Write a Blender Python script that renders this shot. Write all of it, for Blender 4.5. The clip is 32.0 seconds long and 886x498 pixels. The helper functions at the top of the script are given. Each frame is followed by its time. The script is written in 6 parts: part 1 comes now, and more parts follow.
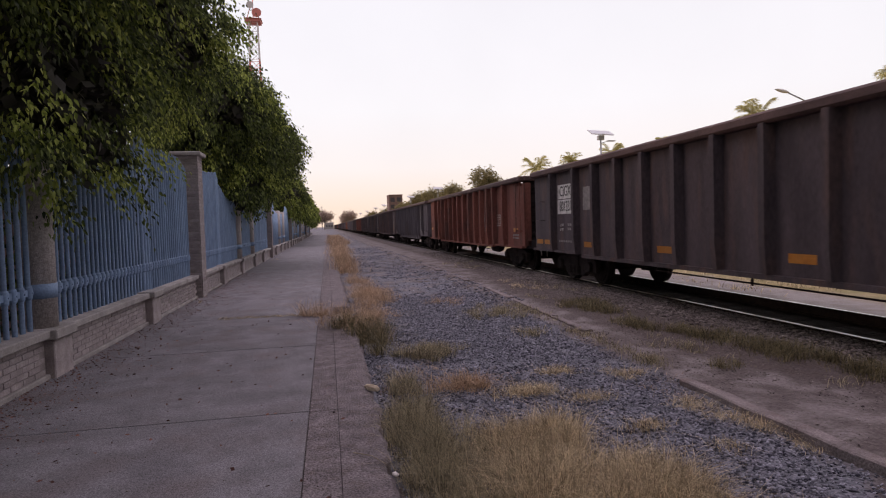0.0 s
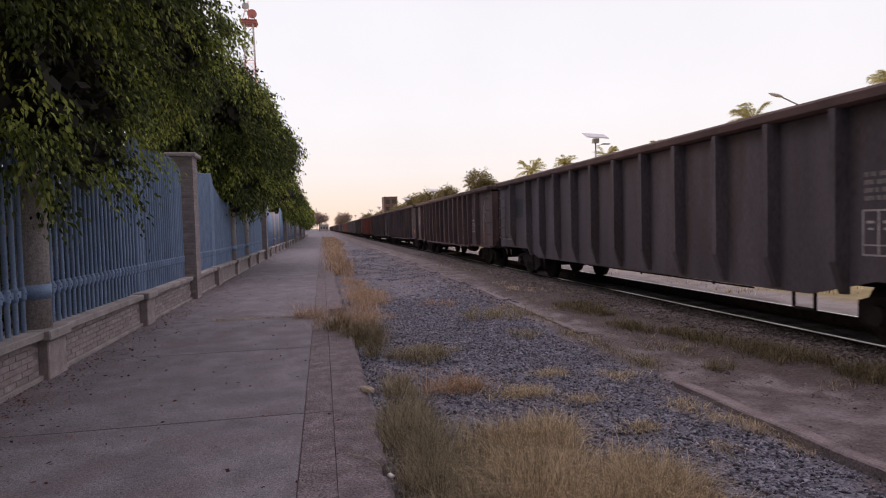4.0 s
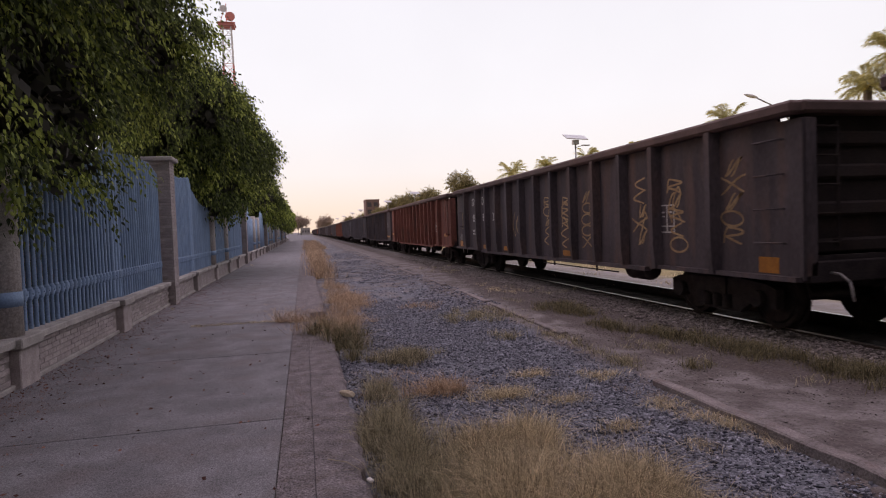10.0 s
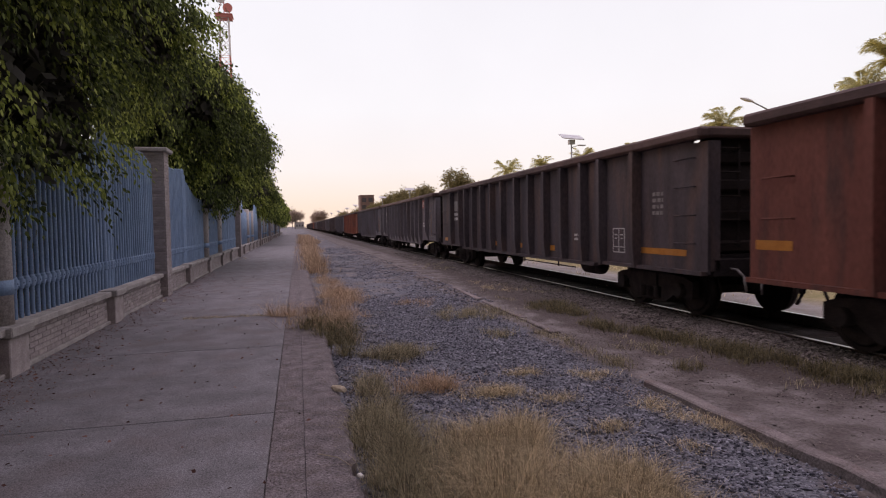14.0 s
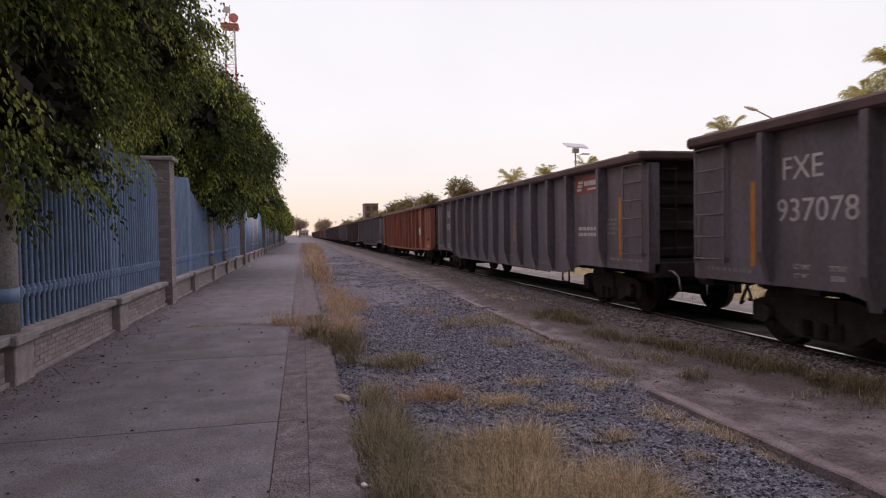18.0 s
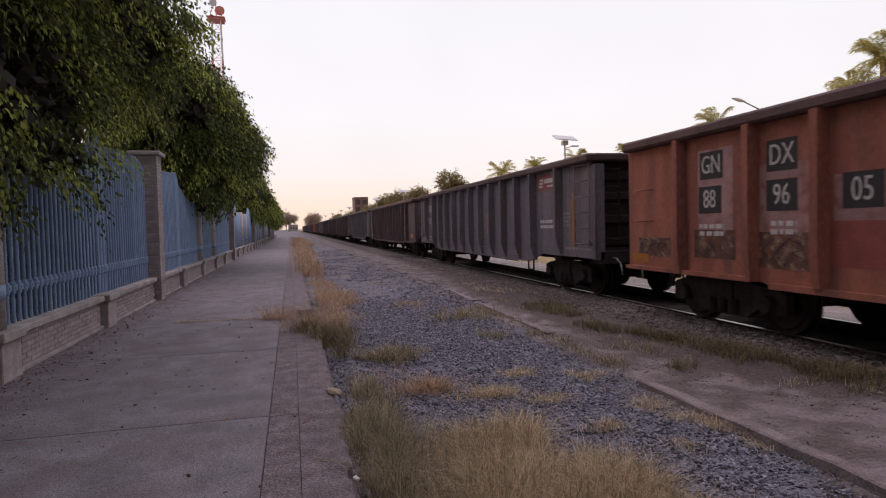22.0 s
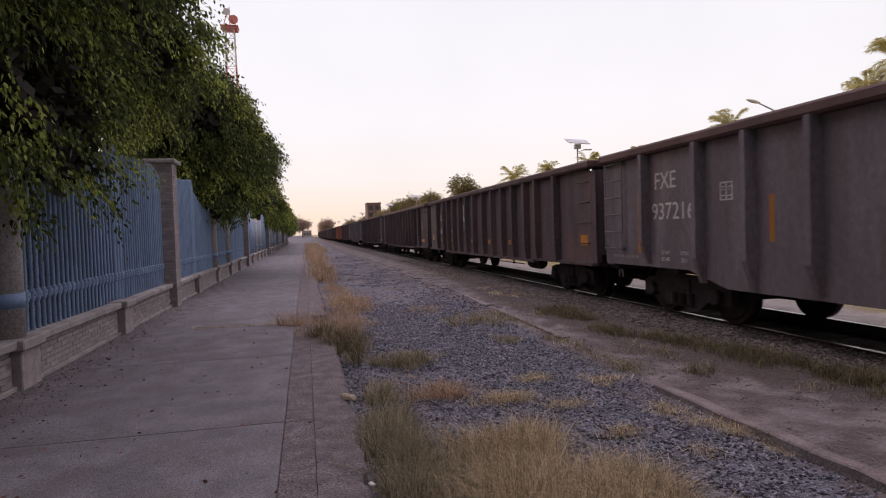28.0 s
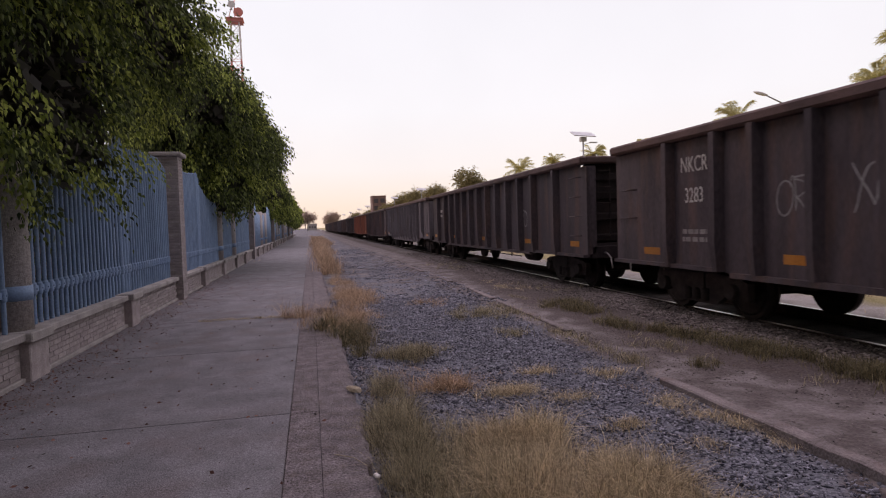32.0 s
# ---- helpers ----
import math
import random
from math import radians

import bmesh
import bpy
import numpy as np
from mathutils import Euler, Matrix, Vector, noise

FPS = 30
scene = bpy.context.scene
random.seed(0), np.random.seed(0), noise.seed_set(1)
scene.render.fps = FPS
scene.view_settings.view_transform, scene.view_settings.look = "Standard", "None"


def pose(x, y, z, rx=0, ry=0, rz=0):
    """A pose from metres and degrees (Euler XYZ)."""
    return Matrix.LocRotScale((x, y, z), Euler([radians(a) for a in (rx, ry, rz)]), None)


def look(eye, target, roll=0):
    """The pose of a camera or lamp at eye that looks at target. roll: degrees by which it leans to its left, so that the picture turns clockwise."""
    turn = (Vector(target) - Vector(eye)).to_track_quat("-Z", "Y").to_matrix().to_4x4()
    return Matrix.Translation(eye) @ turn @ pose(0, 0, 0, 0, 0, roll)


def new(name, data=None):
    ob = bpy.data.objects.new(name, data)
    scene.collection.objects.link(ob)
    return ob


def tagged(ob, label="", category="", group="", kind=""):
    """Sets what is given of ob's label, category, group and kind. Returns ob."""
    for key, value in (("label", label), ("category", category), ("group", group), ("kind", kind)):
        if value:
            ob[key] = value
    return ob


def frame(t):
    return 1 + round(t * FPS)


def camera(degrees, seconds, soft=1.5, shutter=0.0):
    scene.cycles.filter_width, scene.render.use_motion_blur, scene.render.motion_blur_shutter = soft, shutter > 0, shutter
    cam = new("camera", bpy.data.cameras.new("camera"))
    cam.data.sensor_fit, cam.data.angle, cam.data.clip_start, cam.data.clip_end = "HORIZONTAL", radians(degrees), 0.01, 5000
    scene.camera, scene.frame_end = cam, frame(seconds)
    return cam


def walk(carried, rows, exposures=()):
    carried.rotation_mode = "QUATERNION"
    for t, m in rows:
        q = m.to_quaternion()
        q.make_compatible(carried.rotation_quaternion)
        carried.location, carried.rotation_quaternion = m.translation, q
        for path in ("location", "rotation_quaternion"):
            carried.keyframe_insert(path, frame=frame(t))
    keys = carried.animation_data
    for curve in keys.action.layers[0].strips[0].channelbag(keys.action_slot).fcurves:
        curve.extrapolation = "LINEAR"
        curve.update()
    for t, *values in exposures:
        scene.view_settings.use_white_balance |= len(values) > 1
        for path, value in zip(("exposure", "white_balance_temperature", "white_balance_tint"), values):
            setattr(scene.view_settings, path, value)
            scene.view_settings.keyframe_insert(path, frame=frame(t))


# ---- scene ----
cam = camera(71.6, 32.0, soft=1.15, shutter=0.15)
PATH = [
    (0, 0.000, 0.001, 1.550, -10.677, -2.382, 1.712),
    (0.5, 0.008, -0.000, 1.546, -10.975, -2.491, 1.861),
    (1, -0.001, 0.000, 1.552, -11.076, -2.485, 1.633),
    (1.5, -0.000, -0.004, 1.550, -11.063, -2.351, 1.564),
    (2, -0.001, -0.005, 1.545, -11.109, -2.378, 1.514),
    (2.5, -0.011, -0.001, 1.549, -11.300, -2.317, 1.512),
    (3, -0.003, -0.005, 1.550, -11.334, -2.174, 1.720),
    (3.5, -0.012, -0.009, 1.549, -11.105, -2.191, 1.418),
    (5.5, 0.010, -0.010, 1.545, -11.356, -1.934, 2.023),
    (6, 0.015, 0.004, 1.547, -11.732, -1.647, 1.496),
    (6.5, 0.029, 0.003, 1.545, -12.034, -1.546, 2.910),
    (7, 0.031, -0.002, 1.535, -11.962, -2.103, 2.980),
    (7.5, 0.057, -0.000, 1.538, -11.440, -2.019, 3.364),
    (8, 0.057, 0.013, 1.539, -11.294, -2.055, 3.158),
    (8.5, 0.042, -0.008, 1.541, -12.147, -2.062, 2.532),
    (9, 0.033, 0.002, 1.541, -12.594, -2.672, 2.380),
    (9.5, 0.029, 0.001, 1.543, -12.854, -2.176, 2.578),
    (10, 0.026, -0.006, 1.546, -12.798, -2.030, 2.097),
    (10.5, 0.030, -0.001, 1.537, -13.060, -2.357, 1.749),
    (11, 0.027, 0.004, 1.542, -13.499, -2.919, 1.668),
    (11.5, 0.027, 0.004, 1.542, -13.596, -2.657, 1.285),
    (12, 0.030, -0.002, 1.546, -13.717, -2.701, 1.124),
    (12.5, 0.023, -0.004, 1.544, -13.447, -2.556, 1.026),
    (13, 0.022, -0.001, 1.546, -13.521, -2.587, 0.968),
    (13.5, 0.017, -0.001, 1.542, -13.311, -2.428, 0.871),
    (14, 0.020, -0.002, 1.546, -13.321, -2.318, 0.908),
    (14.5, 0.018, -0.007, 1.550, -13.090, -2.202, 1.141),
    (16.5, 0.016, -0.005, 1.551, -12.836, -1.887, 1.195),
    (17, 0.012, -0.008, 1.553, -13.071, -1.654, 1.169),
    (17.5, 0.013, -0.007, 1.548, -12.991, -1.600, 0.815),
    (18, 0.017, -0.003, 1.548, -12.949, -1.526, 0.866),
    (18.5, 0.020, -0.004, 1.543, -13.103, -1.720, 1.189),
    (19, 0.021, 0.001, 1.548, -12.919, -1.693, 0.855),
    (19.5, 0.016, -0.004, 1.549, -13.113, -1.676, 1.068),
    (20, 0.021, -0.004, 1.547, -13.622, -1.606, 1.174),
    (20.5, 0.019, -0.000, 1.549, -13.672, -1.732, 1.209),
    (21, 0.025, -0.007, 1.547, -13.461, -2.092, 1.377),
    (21.5, 0.031, -0.005, 1.544, -13.824, -2.285, 1.601),
    (22, 0.021, -0.003, 1.546, -13.858, -2.177, 1.337),
    (22.5, 0.019, 0.002, 1.550, -13.778, -2.145, 1.094),
    (23, 0.015, -0.003, 1.548, -13.790, -2.218, 1.061),
    (23.5, 0.023, -0.009, 1.545, -13.712, -2.298, 1.054),
    (24, 0.016, 0.002, 1.547, -13.784, -2.182, 0.835),
    (24.5, 0.015, -0.003, 1.543, -13.786, -2.204, 1.114),
    (25, 0.016, -0.004, 1.542, -13.544, -2.079, 1.068),
    (25.5, 0.014, -0.006, 1.546, -13.730, -2.143, 1.193),
    (27.5, 0.029, -0.004, 1.542, -12.813, -2.034, 2.060),
    (28, 0.015, 0.003, 1.547, -12.670, -1.692, 1.782),
    (28.5, 0.019, -0.003, 1.550, -12.583, -1.450, 1.914),
    (29, 0.020, -0.009, 1.549, -12.424, -1.387, 2.024),
    (29.5, 0.013, 0.006, 1.550, -11.983, -1.208, 1.913),
    (30, 0.020, 0.005, 1.549, -12.191, -1.454, 1.988),
    (30.5, 0.020, -0.004, 1.551, -12.248, -1.531, 2.008),
    (31, 0.019, -0.006, 1.548, -12.181, -2.013, 1.903),
    (31.5, 0.022, 0.003, 1.545, -12.106, -2.326, 1.956),
    (32, 0.017, -0.004, 1.547, -12.190, -2.326, 1.763),
]
EXPOSURE, KELVIN, TINT = 2.03, 8800, 40
walk(cam, [(t, pose(x, y, z, 90 + p, r, w)) for t, x, y, z, w, p, r in PATH], exposures=[(0.0, EXPOSURE, KELVIN, TINT), (32.0, EXPOSURE, KELVIN, TINT)])

# ---------------------------------------------------------------- light: dusk, the sun very low ahead, behind the trees
SUN_EL, SUN_AZ = 3.0, 305.0
world = bpy.data.worlds.new("dusk_sky")
scene.world = world
world.use_nodes = True
wn = world.node_tree


def sky_node(kind, links=(), **values):
    """A node of the sky with its inputs by name."""
    nd = wn.nodes.new(kind)
    for key, value in values.items():
        nd.inputs[key].default_value = value
    for key, socket in links:
        wn.links.new(socket, nd.inputs[key])
    return nd


sky = sky_node("ShaderNodeTexSky")
sky.sky_type = "NISHITA"
sky.sun_disc = False
sky.sun_elevation = radians(SUN_EL)
sky.sun_rotation = radians(SUN_AZ)
sky.air_density, sky.dust_density, sky.ozone_density = 0.8, 0.2, 1.6
sky_at = sky_node("ShaderNodeTexCoord")
sky_axes = sky_node("ShaderNodeSeparateXYZ", [("Vector", sky_at.outputs["Generated"])])
# thin high cloud over the whole sky: peach at the horizon, pale above, cooler overhead
veil = sky_node("ShaderNodeValToRGB", [("Fac", sky_axes.outputs["Z"])])
VEIL = ((0.0, (1.12, 1.28, 1.26)), (0.03, (1.16, 1.36, 1.39)), (0.09, (1.17, 1.55, 1.75)), (0.18, (1.17, 1.65, 1.93)), (0.42, (1.14, 1.63, 1.96)), (1.0, (2.6, 2.98, 3.95)))
while len(veil.color_ramp.elements) < len(VEIL):
    veil.color_ramp.elements.new(0.5)
for el, (at, c) in zip(veil.color_ramp.elements, VEIL):
    el.position, el.color = at, (*c, 1)
# the sky away from the sunset is dimmer
glow = sky_node("ShaderNodeVectorMath", [(0, sky_at.outputs["Generated"])])
glow.operation = "DOT_PRODUCT"
glow.inputs[1].default_value = (-0.35, 0.94, 0.0)
fall = sky_node("ShaderNodeMapRange", [("Value", glow.outputs["Value"])])
fall.interpolation_type = "SMOOTHSTEP"
fall.inputs["From Min"].default_value, fall.inputs["From Max"].default_value = -0.75, 0.35
fall.inputs["To Min"].default_value, fall.inputs["To Max"].default_value = 0.36, 1.0
wisp = sky_node("ShaderNodeTexNoise", [("Vector", sky_at.outputs["Generated"])], Scale=3.5, Detail=6.0)
wisp_range = sky_node("ShaderNodeMapRange", [("Value", wisp.outputs[0])])
wisp_range.inputs["From Min"].default_value, wisp_range.inputs["From Max"].default_value = 0.35, 0.7
wisp_range.inputs["To Min"].default_value, wisp_range.inputs["To Max"].default_value = 0.97, 1.02
dim = sky_node("ShaderNodeMath", [(0, fall.outputs[0]), (1, wisp_range.outputs[0])])
dim.operation = "MULTIPLY"
veil_lit = sky_node("ShaderNodeVectorMath", [(0, veil.outputs[0]), (3, dim.outputs[0])])
veil_lit.operation = "SCALE"
cover = sky_node("ShaderNodeMixRGB", [(1, sky.outputs[0]), (2, veil_lit.outputs[0])])
cover.inputs[0].default_value = 0.94
wn.links.new(cover.outputs[0], wn.nodes["Background"].inputs[0])
wn.nodes["Background"].inputs[1].default_value = 0.15
sun_data = bpy.data.lights.new("sun", "SUN")
sun_data.energy, sun_data.angle, sun_data.color = 0.1, radians(20), (1.0, 0.82, 0.66)
sun = new("sun", sun_data)
sun.matrix_world = look((math.sin(radians(SUN_AZ)) * 100, math.cos(radians(SUN_AZ)) * 100, 100 * math.tan(radians(SUN_EL + 4))), (0, 0, 0))

# ---------------------------------------------------------------- materials
def mat(name, c1, c2, scale=4.0, rough=0.8, bump=0.15, fine=40.0, metal=0.0, stain=None, stain_scale=1.0, stain_amount=0.5, stretch=(1, 1, 1), vary=0.12, spec=0.35, grain=0.16):
    """Two colours mixed by a broad noise, a fine grain on top, stains of a third colour, and a bump from both."""
    m = bpy.data.materials.new(name)
    m.use_nodes = True
    n, l = m.node_tree.nodes, m.node_tree.links
    b = n["Principled BSDF"]
    tc, oi = n.new("ShaderNodeTexCoord"), n.new("ShaderNodeObjectInfo")
    mp = n.new("ShaderNodeMapping")
    mp.inputs["Scale"].default_value = stretch
    cb = n.new("ShaderNodeCombineXYZ")
    mul = n.new("ShaderNodeMath")
    mul.operation = "MULTIPLY"
    mul.inputs[1].default_value = 37.0
    l.new(oi.outputs["Random"], mul.inputs[0])
    for k in range(3):
        l.new(mul.outputs[0], cb.inputs[k])
    l.new(tc.outputs["Object"], mp.inputs["Vector"])
    l.new(cb.outputs[0], mp.inputs["Location"])
    big, small = n.new("ShaderNodeTexNoise"), n.new("ShaderNodeTexNoise")
    for t, sc, de in ((big, scale, 4), (small, fine, 3)):
        t.inputs["Scale"].default_value, t.inputs["Detail"].default_value = sc, de
        l.new(mp.outputs[0], t.inputs["Vector"])
    rp = n.new("ShaderNodeValToRGB")
    rp.color_ramp.elements[0].position, rp.color_ramp.elements[1].position = 0.35, 0.65
    rp.color_ramp.elements[0].color, rp.color_ramp.elements[1].color = (*c1, 1), (*c2, 1)
    l.new(big.outputs[0], rp.inputs[0])
    col = rp.outputs[0]
    if stain:
        st, sr, mx = n.new("ShaderNodeTexNoise"), n.new("ShaderNodeValToRGB"), n.new("ShaderNodeMixRGB")
        st.inputs["Scale"].default_value, st.inputs["Detail"].default_value = stain_scale, 6
        l.new(mp.outputs[0], st.inputs["Vector"])
        sr.color_ramp.elements[0].position, sr.color_ramp.elements[1].position = 0.5, 0.68
        sr.color_ramp.elements[0].color, sr.color_ramp.elements[1].color = (0, 0, 0, 1), (stain_amount,) * 3 + (1,)
        l.new(st.outputs[0], sr.inputs[0])
        l.new(sr.outputs[0], mx.inputs[0])
        l.new(col, mx.inputs[1])
        mx.inputs[2].default_value = (*stain, 1)
        col = mx.outputs[0]
    hsv = n.new("ShaderNodeHueSaturation")
    mr = n.new("ShaderNodeMapRange")
    mr.inputs["To Min"].default_value, mr.inputs["To Max"].default_value = 1 - vary, 1 + vary
    add = n.new("ShaderNodeMath")
    add.operation = "ADD"
    mrs = n.new("ShaderNodeMapRange")
    mrs.inputs["From Min"].default_value, mrs.inputs["From Max"].default_value = 0.3, 0.7
    mrs.inputs["To Min"].default_value, mrs.inputs["To Max"].default_value = -grain, grain
    l.new(small.outputs[0], mrs.inputs["Value"])
    l.new(oi.outputs["Random"], mr.inputs["Value"])
    l.new(mr.outputs[0], add.inputs[0])
    l.new(mrs.outputs[0], add.inputs[1])
    l.new(add.outputs[0], hsv.inputs["Value"])
    l.new(col, hsv.inputs["Color"])
    l.new(hsv.outputs[0], b.inputs["Base Color"])
    b.inputs["Roughness"].default_value, b.inputs["Metallic"].default_value = rough, metal
    b.inputs["Specular IOR Level"].default_value = spec
    if bump:
        bp = n.new("ShaderNodeBump")
        bp.inputs["Strength"].default_value, bp.inputs["Distance"].default_value = bump, 0.02
        l.new(small.outputs[0], bp.inputs["Height"])
        l.new(bp.outputs[0], b.inputs["Normal"])
    return m


def plain(name, c, rough=0.6, metal=0.0):
    return mat(name, [k * 0.88 for k in c], c, 9, rough, 0.05, 60, metal, vary=0.05)


def leaf_mat(name, dark, light, far=0.12):
    """Leaves and blades: each island its own shade, a little light through."""
    m = bpy.data.materials.new(name)
    m.use_nodes = True
    n, l = m.node_tree.nodes, m.node_tree.links
    b = n["Principled BSDF"]
    g, rp = n.new("ShaderNodeNewGeometry"), n.new("ShaderNodeValToRGB")
    rp.color_ramp.elements[0].color, rp.color_ramp.elements[1].color = (*dark, 1), (*light, 1)
    rp.color_ramp.elements[0].position, rp.color_ramp.elements[1].position = 0.15, 0.95
    l.new(g.outputs["Random Per Island"], rp.inputs[0])
    l.new(rp.outputs[0], b.inputs["Base Color"])
    b.inputs["Roughness"].default_value = 0.6
    b.inputs["Specular IOR Level"].default_value = 0.12
    tr, mx = n.new("ShaderNodeBsdfTranslucent"), n.new("ShaderNodeMixShader")
    l.new(rp.outputs[0], tr.inputs["Color"])
    mx.inputs[0].default_value = far
    l.new(b.outputs[0], mx.inputs[1])
    l.new(tr.outputs[0], mx.inputs[2])
    l.new(mx.outputs[0], n["Material Output"].inputs["Surface"])
    return m


